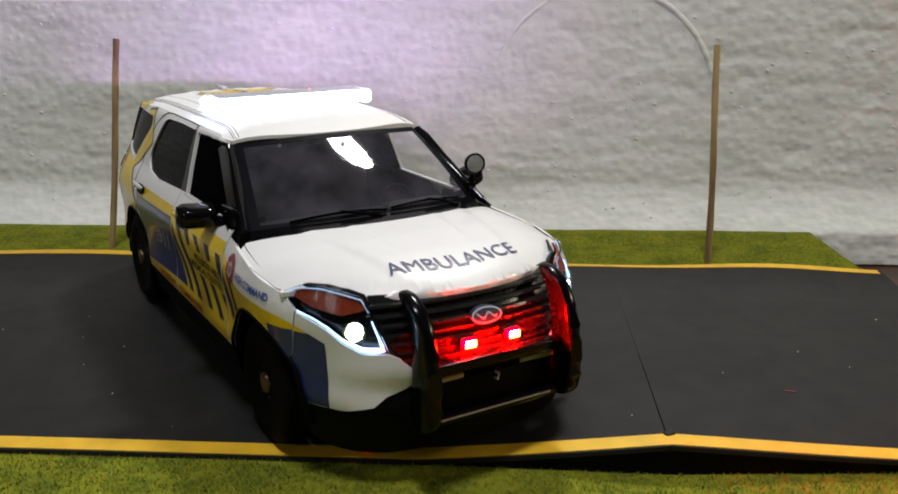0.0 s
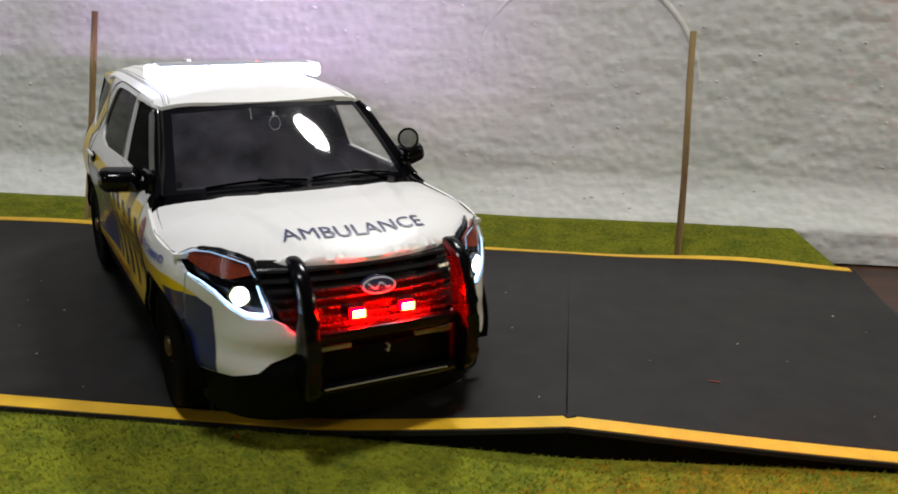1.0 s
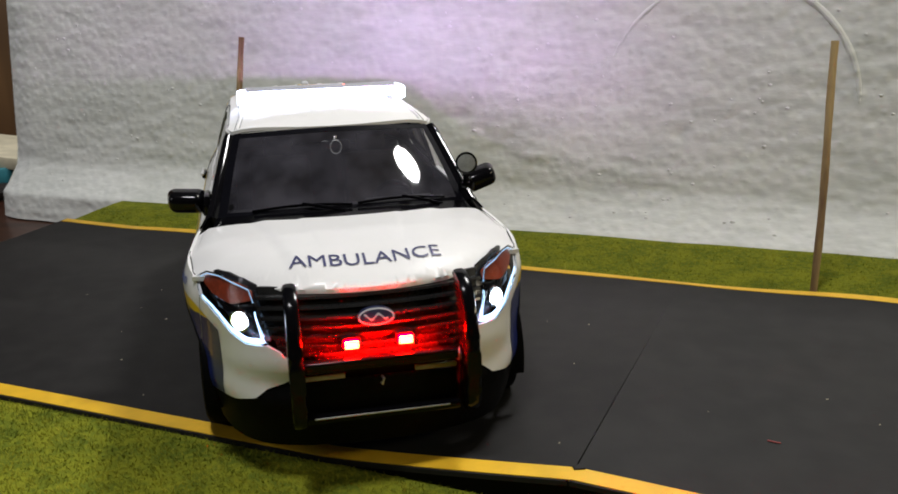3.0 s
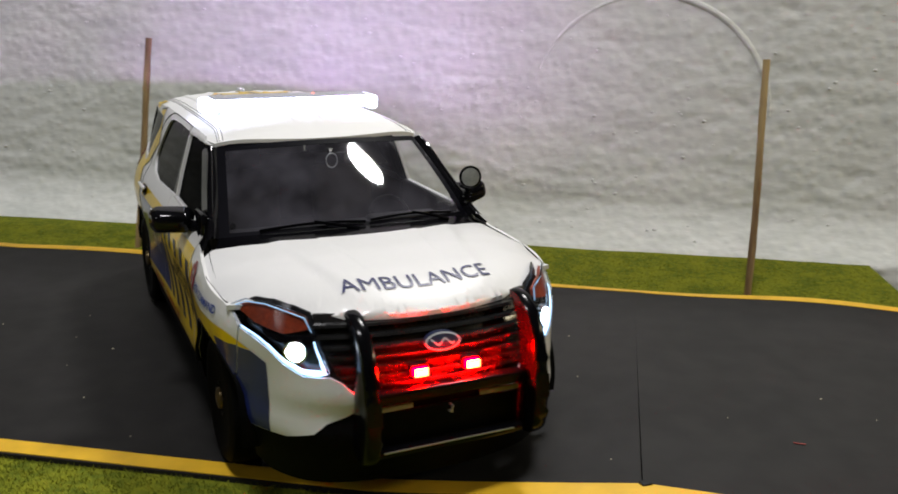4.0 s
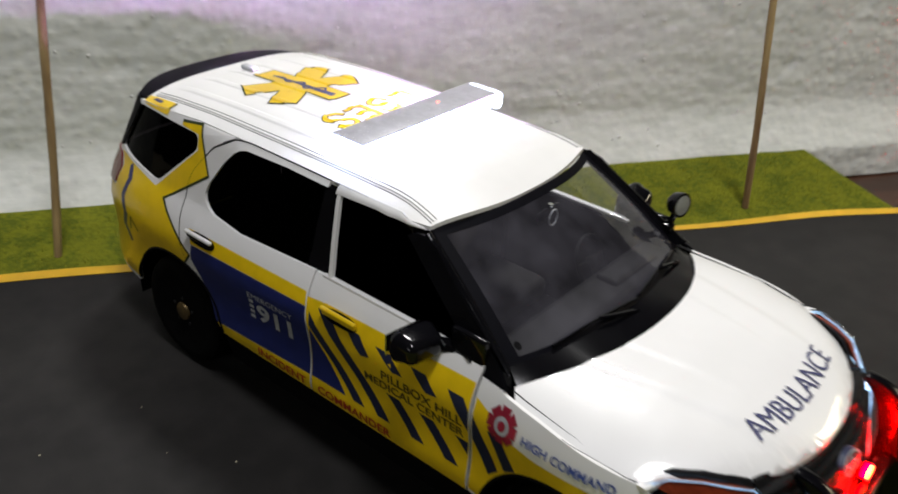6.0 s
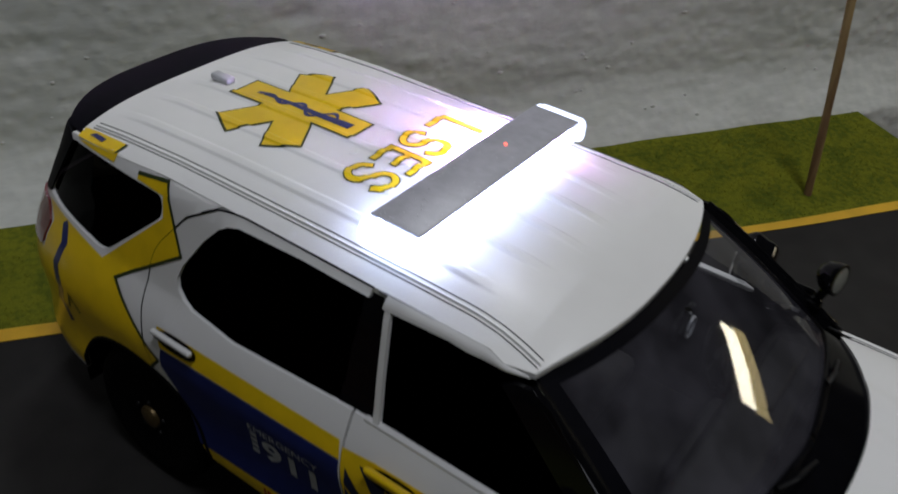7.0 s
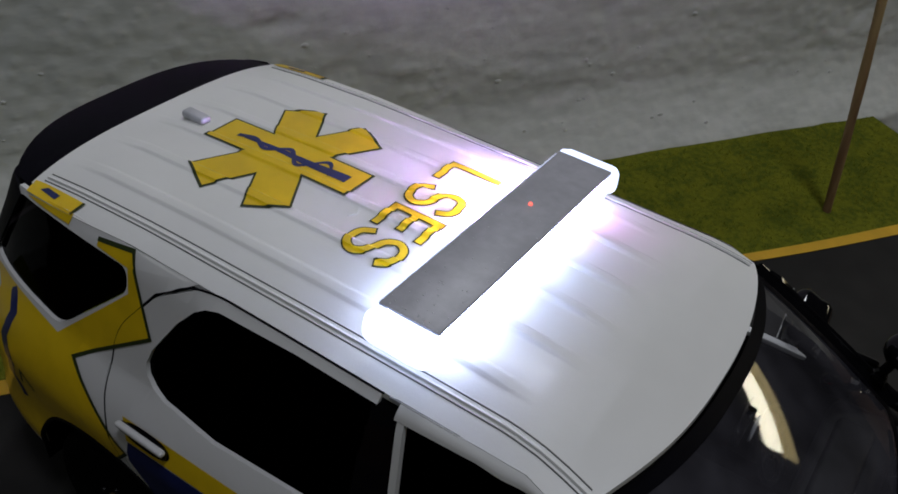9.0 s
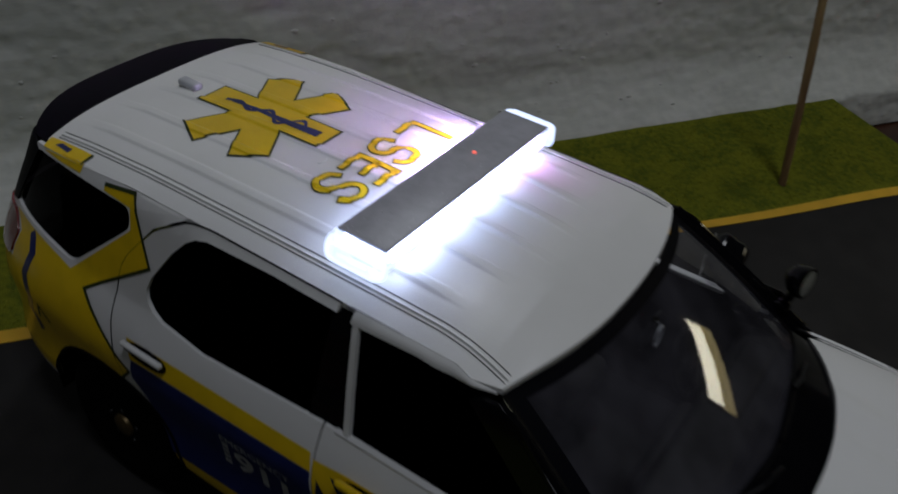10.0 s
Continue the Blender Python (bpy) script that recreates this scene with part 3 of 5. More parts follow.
def side_panels(side):
    p = {}
    p["fender"] = skin("front_fender", along([(50.6, 62.2), (57.4, 61.7), (58.6, 61.1), (70, 60.2), (80, 59.2), (90, 58.2), (97.3, 57.3), (101, 55.6), (105.1, 52.7), (104.4, 45)] + arch_f(38, 172) + [(51.2, 24.4), (51, 45)]), car, WHITE, side=side)
    p["bumper"] = skin("bumper_corner", along(LAMP_EDGE[:1] + [(x, z - 0.35) for x, z in LAMP_EDGE[1:]] + [(129.3, 41.2), (130.3, 37.8), (130.7, 34), (129.6, 31.6), (127.8, 29.6), (126.2, 26.6), (121, 24.6), (114.6, 24.1), (108, 24.0)] + arch_f(8, 36, n=6) + [(104.9, 45)]), car, WHITE, side=side, step=(2.0, 2.5))
    p["door"] = skin("front_door", along([(-14.6, 65.2), (-12.2, 45), (-12, 24.3), (50.4, 24.3), (50.2, 45), (49.8, 64.4), (44, 65.3)]), car, WHITE, side=side)
    # Dark sheet set in the open window to give the cabin's black shade.
    if side < 0:
        skin("window_dark_sheet", along([(-12, 65), (48, 65), (42, 68), (15, 87.5), (8, 89.5), (-13, 89.2)]), p["door"], SHADE, side=side, off=-1.0, t=0, label="dark sheet for the shade inside the open front door window")
    p["rear_door"] = skin("rear_door", along([(-15.2, 65.2), (-12.9, 45), (-12.7, 24.3), (-57, 24.3)] + arch_r(14, 58, n=8) + [(-75.6, 52), (-79.6, 64), (-79, 74), (-70, 85), (-61, 90), (-55, 91), (-18, 91), (-18, 89), (-36, 89.2), (-54.5, 88.7), (-57.6, 87.9), (-60, 86.4), (-63.8, 82.2), (-69, 74), (-70.1, 70.5), (-69.4, 68), (-67.4, 66.2), (-64, 65.0), (-50, 63.8), (-19, 65)]), car, WHITE, side=side)
    skin("tinted_window", fillet(along([(x * 1.004, z - 0.3 if z < 75 else z + 0.3) for x, z in REAR_WINDOW]), 3), p["rear_door"], TINT, side=side, off=-0.9, t=0, label="dark tinted rear window")
    p["quarter"] = skin("quarter_panel", along([(-61.2, 90.8), (-70.4, 85.5), (-79.5, 74.3), (-80.1, 64), (-76.1, 52)] + arch_r(60, 172) + [(-109, 22), (-136, 22), (-136, 66), (-130, 69), (-119.5, 88), (-100, 90)]), car, WHITE, holes=[fillet(along(QUARTER_WINDOW), 3)], side=side)
    skin("tinted_window", fillet(along([(x * 1.003, z) for x, z in QUARTER_WINDOW]), 3), p["quarter"], TINT, side=side, off=-0.8, t=0, label="black tinted quarter window")
    skin("door_pillar", along([(-19.5, 64), (-9.4, 64), (-13, 91), (-19.5, 91)]), car, BLACK, side=side, off=-0.9, t=1)
    skin("pillar_strip", along([(-9.6, 65), (-8.1, 65), (-12, 88.7), (-13.4, 88.7)]), p["door"], WHITE, side=side, off=0.2, t=1.4, label="thin pale grey window strip")
    skin("rear_pillar", along([(-127.4, 69.2), (-134, 67.6), (-137.2, 67.2), (-132, 88.4), (-121, 88.2), (-117.4, 86.6)]), p["quarter"], DEEP, side=side, off=0.3, t=0.5, label="satin black rear pillar")
    p["pillar"] = skin("windscreen_pillar", along([(58.4, 61.9), (50.5, 62.4), (50.2, 64.5), (44, 64.6), (40, 68.5), (15, 86.6), (17.4, 88.0), (21, 88.3), (25.4, 86.8)]), car, BLACK, side=side, label="glossy black windscreen pillar")
    skin("sill", along([(54.5, 23.8), (-57, 23.8), (-56, 13), (54, 13)]), car, MATT, side=side, off=-0.6)
    skin("inner_shell", along([(104, 55), (80, 60), (50, 62.5), (-75, 62.5), (-135, 62), (-135, 14), (-112, 14)] + arch_r(176, 4, 1.2) + [(-55, 14), (53, 14)] + arch_f(176, 4, 1.2) + [(109, 24), (104, 40)]), car, MATT, side=side, off=-2.4, t=0)
    skin("tail_lamp", fillet(along([(-121.5, 57.5), (-136, 56.5), (-136, 66.5), (-127, 67), (-121, 63.5)]), 1), p["quarter"], TAIL, side=side, off=0.7, t=1, label="dark red tail lamp")
    for nm, x0, x1, dx in (("front_handle", -6.6, 7.4, p["door"]), ("rear_handle", -71.8, -58.4, p["rear_door"])):
        w = wrap(sx((x0 + x1) / 2), 57.9, 1.2, side)
        pocket = [((x0 + x1) / 2 + 6.9 * math.copysign(abs(math.cos(a)) ** 0.7, math.cos(a)), 57.0 + 2.0 * math.sin(a)) for a in np.linspace(0, 2 * math.pi, 24, endpoint=False)]
        skin("handle_recess", along(pocket), dx, DEEP, t=0, off=0.34, side=side)
        bm = block((x1 - x0, 1.6, 2.5), (0, 0, 0), 0.8, 3)
        bmesh.ops.translate(bm, vec=(w.x, w.y, w.z), verts=bm.verts)
        part("door_handle", bm, BLACK if x0 < -20 else YELLOW, dx, "black handle with a white edge" if x0 < -20 else "yellow-wrapped door handle")
        cap = block((x1 - x0 + 0.2, 1.5, 1.4), (w.x, w.y + side * 0.6, w.z + 1.0), 0.6, 3)
        part("handle_edge", cap, WHITE if x0 < -20 else YELLOW, dx)
    part("arch_trim", tube([wrap(sx(x), z, -0.1, side) for x, z in arch_f(6, 174, -0.1, 40)], 0.62, 8), MATT, p["fender"])
    part("arch_trim", tube([wrap(sx(x), z, -0.1, side) for x, z in arch_r(10, 172, -0.1, 40)], 0.62, 8), MATT, p["quarter"])
    seam = fillet([(-17.6, 90.8), (-36, 90.9), (-56, 90.9), (-63, 89.9), (-70.4, 85.1), (-79.3, 74.1), (-79.9, 64), (-75.9, 52), (-73.5, 46)], 9, 9)[9:-9]
    line = [(-17.6, 90.8), *seam, (-73.5, 46)]
    fine = [Vector(a).lerp(Vector(b), t) for a, b in zip(line, line[1:]) for t in (0, 0.25, 0.5, 0.75)]
    part("door_seam", tube([wrap(sx(x), z, 0.04, side) for x, z in fine], [0.22 if z > 88 else 0.13 for x, z in fine], 6), DEEP, p["rear_door"])
    part("gutter", tube([wrap(sx(x), 90.6, -0.1, side) for x in np.linspace(-16.4, 4, 16)], [0.3] + [0.5] * 10 + [0.4, 0.3, 0.2, 0.12, 0.05], 6), GAP, p["door"])
    return p


for sd in (-1, 1):
    panels[sd] = side_panels(sd)


# nose: grille, valance, lamps
def full(s, z, off=0.0):
    return wrap(abs(s), z, off, 1 if s >= 0 else -1)


def across(name, outline, mat, off, t, parent=car, label="", step=(3.0, 3.0)):
    bm = sheet(outline, (), step)
    thicken(bm, t)
    bend(bm, lambda s, z, o: full(s, z, o + off))
    return part(name, bm, mat, parent, label, crease=50)


def both(points):
    """A right-half outline in (x, z), mirrored over the nose."""
    half = along(points)
    return [(-s, z) for s, z in half] + [(s, z) for s, z in half[::-1]]


grille = across("grille", both([(124.5, 58), (126.4, 52.4), (127.6, 48), (128.8, 42.5), (130.5, 37)]), MESH, -3.0, 1.0, label="black plastic front grille")
for z, xe in ((40.2, 129.6), (42.6, 129.1), (45.2, 128.5), (47.8, 127.9), (50.4, 127.2), (53.0, 126.3), (55.6, 125.3)):
    across("grille_slat", both([(xe, z + 0.36), (xe, z - 0.36)]), MESH, -0.6 if z < 53 else -0.9, 2.0, grille)
for z0 in (41.2, 53.0):
    dots = [block((0.6, 0.8, 0.45), full(s, z0 + dz, -2.7), 0.2, 1) for s in np.arange(-26, 27, 2.2) for dz in (0, 1.1)]
    part("grille_mesh", merged(*dots), MATT, grille)
across("front_valance", both([(130.4, 38.4), (130.8, 33.9), (129.7, 31.2), (127.9, 29.2), (126.3, 26.2), (121, 24.2), (114.6, 23.7), (107.8, 23.6), (106.5, 12), (112, 9)]), MATT, -0.4, 1.4, label="matt black lower bumper")
# oval badge: plain ring and a waved stroke
oval = [(5.4 * math.cos(a), 50.2 + 2.35 * math.sin(a)) for a in np.linspace(0, 2 * math.pi, 33)[:-1]]
badge = across("badge", oval, INK, 0.6, 1.6, grille, "dark oval badge with pale ring", (2, 2))
ringo = sheet(oval, [[(x * 0.89, 50.2 + (z - 50.2) * 0.80) for x, z in oval]], (2, 2))
part("badge_ring", bend(ringo, lambda s, z, o: full(s, z, 0.72)), PALE, badge)
wave = merged(*[sheet([(x - .35, 50.2 + k * math.sin(x * 1.5) - .32), (x + .35, 50.2 + k * math.sin((x + .7) * 1.5) - .32), (x + .35, 50.2 + k * math.sin((x + .7) * 1.5) + .32), (x - .35, 50.2 + k * math.sin(x * 1.5) + .32)], (), (9, 9)) for x in np.arange(-3.2, 3.4, 0.7) for k in (0.75,)])
part("badge_stroke", bend(wave, lambda s, z, o: full(s, z, 0.74)), PALE, badge)


def head_lamp(side):
    bowl = skin("headlight", fillet(along(LAMP), 0.6, 3), car, LAMPBOWL, side=side, off=-3.2, t=0.6, label="dark headlight with amber reflector and lit lens", step=(2, 2))
    skin("amber_reflector", fillet(along([(100.6, 57.0), (105.5, 58.7), (112, 59.4), (119.5, 58.9), (123.9, 57.2), (124.6, 54.9), (119.5, 53.4), (110, 54.4)]), 0.6, 3), bowl, ORANGE, side=side, off=-1.2, t=0.8, label="amber side reflector", step=(2, 2))
    skin("inner_step", along([(112, 53.2), (119.5, 52.3), (125.5, 53.2), (125.2, 52.2), (118.5, 50.8), (114, 51.6)]), bowl, BLACK, side=side, off=-1.6, t=0.8, step=(2, 2))
    c = wrap(sx(122.6), 48.9, -1.6, side)
    turn = Matrix.Translation(c) @ Matrix.Rotation(radians(34) * side, 4, "Z")
    eye = turned([(0.1, 1.0), (1.6, 0.8), (2.3, 0.2), (2.5, -0.6)], 20, axis="x")
    bmesh.ops.transform(eye, matrix=turn, verts=eye.verts)
    part("projector_lens", eye, LED_HEAD, bowl, "round projector lens, lit cold white")
    hood_ring = turned([(2.6, -0.8), (2.6, 0.6), (3.3, 0.7), (3.5, -0.8)], 20, axis="x")
    bmesh.ops.transform(hood_ring, matrix=turn, verts=hood_ring.verts)
    part("lens_ring", hood_ring, CHROME, bowl)
    path = along([(105.6, 52.7), (111, 51.6), (116, 49.6), (120.3, 46.3), (124.5, 43.9), (127.7, 43.9), (127.0, 48), (126.0, 52.2)])
    fine = [(np.interp(t, range(len(path)), [q[0] for q in path]), np.interp(t, range(len(path)), [q[1] for q in path])) for t in np.linspace(0, len(path) - 1, 26)]
    part("light_pipe", tube([wrap(s, z, -0.7, side) for s, z in fine], [0.2 + 0.3 * math.exp(-((k - 14) / 7) ** 2) + 0.45 * math.exp(-((k - 16.5) / 3) ** 2) for k in range(26)], 8), LED_EDGE, bowl, "thin lit light strip along the lower edge")
    upper = along([(101.4, 57.2), (105, 59.1), (112, 59.8), (118, 59.3), (123.6, 57.8), (125.4, 54.5)])
    part("light_pipe", tube([wrap(s, z, -0.5, side) for s, z in upper], 0.2, 6), LED_FAINT, bowl)
    cover = skin("lens_cover", fillet(along(LAMP), 0.6, 3), bowl, CLEAR, side=side, off=-0.1, t=0, label="clear plastic lens", step=(2, 2))
    cover.visible_shadow = False
    outline = fillet(along(LAMP), 0.6, 3)
    part("lens_rim", tube([wrap(s, z, -0.05, side) for s, z in outline + outline[:1]], 0.28, 5), CLEAR, bowl)


for sd in (-1, 1):
    head_lamp(sd)

# bonnet
EDGE_X = np.array([57, 60, 80, 97.3, 103, 110, 116, 121, 124.3, 126, 126.4])
EDGE_Z = np.array([61.3, 61.0, 59.4, 57.5, 58.1, 58, 58, 58, 58, 58, 58])
rear_y = [abs(wrap(sx(x), z).y) - 0.55 for x, z in ((57, 61.3), (60, 61.0), (80, 59.4), (97.3, 57.5))]
EDGE_Y = np.array([*rear_y, 47.3, 42.2, 34.8, 26.5, 17, 8, 0.5])
CREST = ([55, 70, 90, 105, 115, 121, 124, 126.4], [66.4, 66.2, 65.7, 64.5, 62.9, 61, 59.6, 58.0])


def bonnet_z(x, y):
    ye, ze, zc = np.interp(x, EDGE_X, EDGE_Y), np.interp(x, EDGE_X, EDGE_Z), np.interp(x, *CREST)
    k = min(1.0, abs(y) / max(ye, 0.5))
    yc = np.interp(x, [60, 120], [33, 21])
    t = min(max((yc + 2.5 - abs(y)) / 5, 0), 1)
    r = min(max((np.interp(x, [68, 112], [18, 11]) + 0.9 - abs(y)) / 1.8, 0), 1)
    fade = min(max((122 - x) / 14, 0), 1)
    return zc - (zc - ze) * k ** 4.2 + 0.7 * t * t * (3 - 2 * t) * fade + 0.32 * r * r * (3 - 2 * r) * min(max((110 - x) / 16, 0), 1) - 0.45


def rear_edge(y):
    return 74.5 - 15.5 * (abs(y) / 48.5) ** 2.3


plan = [(rear_edge(y), y) for y in np.linspace(-48.4, 48.4, 31)]
front_edge = [tuple(q) for q in spline([(126.4, 0), (126, 8), (124.3, 17), (121, 26.5), (116, 34.8), (110, 42.2), (103, 47.3), (97.3, rear_y[3])], 6)][::-1][4:-1]
edge = [(x, float(np.interp(x, EDGE_X, EDGE_Y))) for x in np.linspace(62, 96.5, 8)] + front_edge
bm = sheet(plan + edge + [(x, -y) for x, y in edge[::-1]], (), (3.0, 1.2))
thicken(bm, 1.4)
bend(bm, lambda x, y, o: Vector((x, y, bonnet_z(x, y) + o)))
bonnet = part("bonnet", bm, WHITE, car, "glossy white bonnet with lettering", crease=50)


for sd in (-1, 1):
    joint = [(x, sd * (float(np.interp(x, EDGE_X, EDGE_Y)) + 0.3), float(np.interp(x, EDGE_X, EDGE_Z)) - 0.3) for x in np.linspace(59, 98, 16)]
    part("bonnet_joint", tube(joint, 0.18, 6), MATT, bonnet)


def on_bonnet(bm, fn, mat, name):
    bend(bm, lambda a, b, o: Vector((*fn(a, b), 0)))
    net(bm, (3.0, 1.2))
    bend(bm, lambda a, b, o: Vector((a, b, bonnet_z(a, b) + 0.3)))
    return part(name, bm, mat, bonnet)


def scaled(bm, w, h, x=0.0, y=0.0):
    bmesh.ops.scale(bm, vec=(w, h, 1), verts=bm.verts)
    bmesh.ops.translate(bm, vec=(x, y, 0), verts=bm.verts)
    return bm


on_bonnet(scaled(words("AMBULANCE"), 46.8, 6.4, -23.4), lambda a, b: (115.2 + 2.8 * (1 - (a / 23.4) ** 2) - b, a), LETTER, "lettering")

# windscreen
def screen(u, v, out=0.0):
    base = Vector((65.5 - 10.5 * abs(u) ** 2.2, 45.2 * u, 66.6 - 2.4 * u * u))
    tip = Vector((28.3 - 7.8 * abs(u) ** 2.4, 37.9 * u, 90.2 - 2.0 * u * u))
    p = base.lerp(tip, v)
    n = Vector((0.53, 0.10 * u, 0.84))
    return p + n * (0.85 * math.sin(math.pi * v) + out)


glass = grid(np.linspace(-1, 1, 33), np.linspace(0, 1, 15), screen)
windscreen = part("windscreen", glass, SCREEN, car, "curved windscreen glass with painted pale haze")
windscreen.visible_shadow = False
for u0, u1, v0, v1 in ((-1, 1, 0.955, 1.02), (-1, 1, -0.04, 0.05), (-1.02, -0.93, 0, 1), (0.94, 1.02, 0, 1)):
    n_u, n_v = (25, 3) if u1 - u0 > 1 else (3, 13)
    part("black_border", grid(np.linspace(u0, u1, n_u), np.linspace(v0, v1, n_v), lambda u, v: screen(max(-1.02, min(1.02, u)), v, 0.12)), DEEP, windscreen)
for sd in (-1, 1):
    part("pillar_face", grid(np.linspace(0, 1, 9), np.linspace(0, 1, 14), lambda w, v: screen(sd * 1.0, v, 0.1).lerp(wrap(sx(57.5 + (20.5 - 57.5) * v), 64.6 + (88.4 - 64.6) * v, 0.05, sd), w) + Vector((0.6, 0.6 * sd, 0.8)) * math.sin(math.pi * w)), BLACK, panels[sd]["pillar"])
    part("pillar_bead", tube([screen(sd, v, 0.1).lerp(wrap(sx(57.5 - 37 * v), 64.6 + 23.8 * v, 0.05, sd), 0.55) + Vector((0.4, 0.3 * sd, 0.3)) for v in np.linspace(0.02, 0.95, 14)], 0.75, 10), BLACK, panels[sd]["pillar"])
cowl = part("cowl", grid(np.linspace(-1, 1, 33), np.linspace(0, 1, 4), lambda u, w: (screen(u, 0.02).lerp(Vector((rear_edge(48.2 * u) + 1.5, 48.2 * u, bonnet_z(rear_edge(48.2 * u), 48.2 * u) - 1.3)), w))), BUMPER, car, "satin black cowl below the windscreen")
for y0, y1, b in ((-33, 2, 0.035), (4, 37, 0.045)):
    pts = [screen(y / 45.2, b + 0.03 * math.sin(math.pi * (y - y0) / (y1 - y0)), 0.9) for y in np.linspace(y0, y1, 14)]
    wiper = part("wiper", tube(pts, 0.5, 6), BLACK, car, "black wiper blade and arm")
    arm = [screen((y1 - 3) / 45.2, -0.03, 1.2), screen((y0 + y1) / 90.4 + 0.12, b - 0.01, 1.9), screen((y0 + y1) / 90.4, b + 0.03, 1.5)]
    part("wiper_arm", tube(arm, 0.6, 6), BLACK, wiper)
part("sticker", grid(np.linspace(0, 2 * math.pi, 17), (0, 1), lambda a, k: screen(-0.905 + 0.02 * k * math.cos(a), 0.115 + 0.03 * k * math.sin(a), 0.2)), MATT, windscreen)

# roof
RIB = [(26.5, 1.5), (16.3, 5.6), (5.5, 7.8), (-5.6, 7.9), (-17, 6.2), (-27.8, 2.5)]
TOP = ([-120, -116, -100, -70, -40, -10, 5, 15, 22, 29.5], [91.2, 92, 94.3, 96, 96.8, 96.8, 96.1, 94.6, 92.6, 90.2])
RAIL = ([-120, -112, -80, 10, 20, 29.5], [87.6, 88.6, 90.9, 91.0, 88.7, 89.8])


def rail_y(x):
    return abs(wrap(sx(min(x, 20)), float(np.interp(min(x, 20), *RAIL))).y) + 0.15


def roof_z(x, y):
    zc, zr = np.interp(x, *TOP), np.interp(x, *RAIL)
    z = zc - (zc - zr) * min(1, abs(y) / rail_y(x)) ** 3.6
    for yi, xe in RIB:
        ends = min(max((xe - x) / 9, 0), 1) * min(max((x + 108) / 9, 0), 1)
        side = min(max((1.5 - abs(y - yi)) / 0.55, 0), 1)
        z += (0.42 + 0.4 * min(1, max(0, (x + 24) / 10))) * side * side * (3 - 2 * side) * ends
    return z


def brow(y):
    return 26.9 - 7.2 * (abs(y) / 38.5) ** 2.4


plan = [(brow(y), y) for y in np.linspace(-38.4, 38.4, 29)] + [(x, rail_y(x)) for x in np.linspace(14, -110, 32)]
plan += [(-113.6 - 1.2 * (1 - (y / 37) ** 2), y) for y in np.linspace(37, -37, 15)] + [(x, -rail_y(x)) for x in np.linspace(-110, 14, 32)]
bm = sheet(plan, (), (5.0, 0.36))
thicken(bm, 1.3)
bend(bm, lambda x, y, o: Vector((x, y, roof_z(x, y) + o)))
roof = part("roof", bm, ROOFWHITE, car, "white ribbed roof with yellow star and letters", crease=50)
for sd in (-1, 1):
    for y, r, mat in ((33.5, 0.15, GAP), (34.5, 0.4, ROOFWHITE), (35.5, 0.15, GAP)):
        pts = []
        for x in np.linspace(19.4, -111, 56):
            k = y + (max(0, x - 2) / 18) ** 1.5 * 1.9
            pts.append((x, sd * k, roof_z(x, k) + (0.03 if mat is GAP else 0.0)))
        part("roof_moulding", tube(pts, r, 6), mat, roof)


def roof_side(side):
    """The white strip between the roof's edge and the top of the front door's window, running out at the roof's corner."""
    def at(x, v):
        low = float(np.interp(x, [-14, 2, 9, 14, 18.6], [88.6, 89.2, 88.9, 88.3, 87.9]))
        out = rail_y(x) if x < 14 else rail_y(14) + (38.5 - rail_y(14)) * (x - 14) / 5.6
        top = Vector((x, side * (out + 0.2), float(np.interp(x, *RAIL)) + 0.15))
        near = min(max((x - 6) / 12.6, 0.0), 1.0) ** 1.3
        foot = wrap(sx(x), low, 0.35, side).lerp(top + Vector((0.3, 0, -0.7)), near)
        return top.lerp(foot, min(v, 1.0)) + Vector((0, side * (0.35 * math.sin(math.pi * v) if v <= 1 else -0.9), 0))
    return grid(np.linspace(-14, 18.6, 34), (0, 0.25, 0.5, 0.75, 1.0, 1.2), at)


for sd in (-1, 1):
    part("window_surround", roof_side(sd), WHITE, panels[sd]["door"], crease=60)


def on_roof(bm, mat, name, fn=lambda a, b: (a, b), lift=0.16):
    bend(bm, lambda a, b, o: Vector((*fn(a, b), 0)))
    net(bm, (5.0, 0.36))
    bend(bm, lambda a, b, o: Vector((a, b, roof_z(a, b) + lift)))
    return part(name, bm, mat, roof)


def star(cx, cy, long, half):
    pts = []
    for k in range(6):
        a = radians(60 * k)
        d, n = Vector((math.cos(a), math.sin(a))), Vector((-math.sin(a), math.cos(a)))
        inner = d.copy()
        inner.rotate(Matrix.Rotation(radians(-30), 2))
        c = Vector((cx, cy))
        pts += [tuple(c + inner * half * 2), tuple(c + d * long - n * half), tuple(c + d * long + n * half)]
    return pts


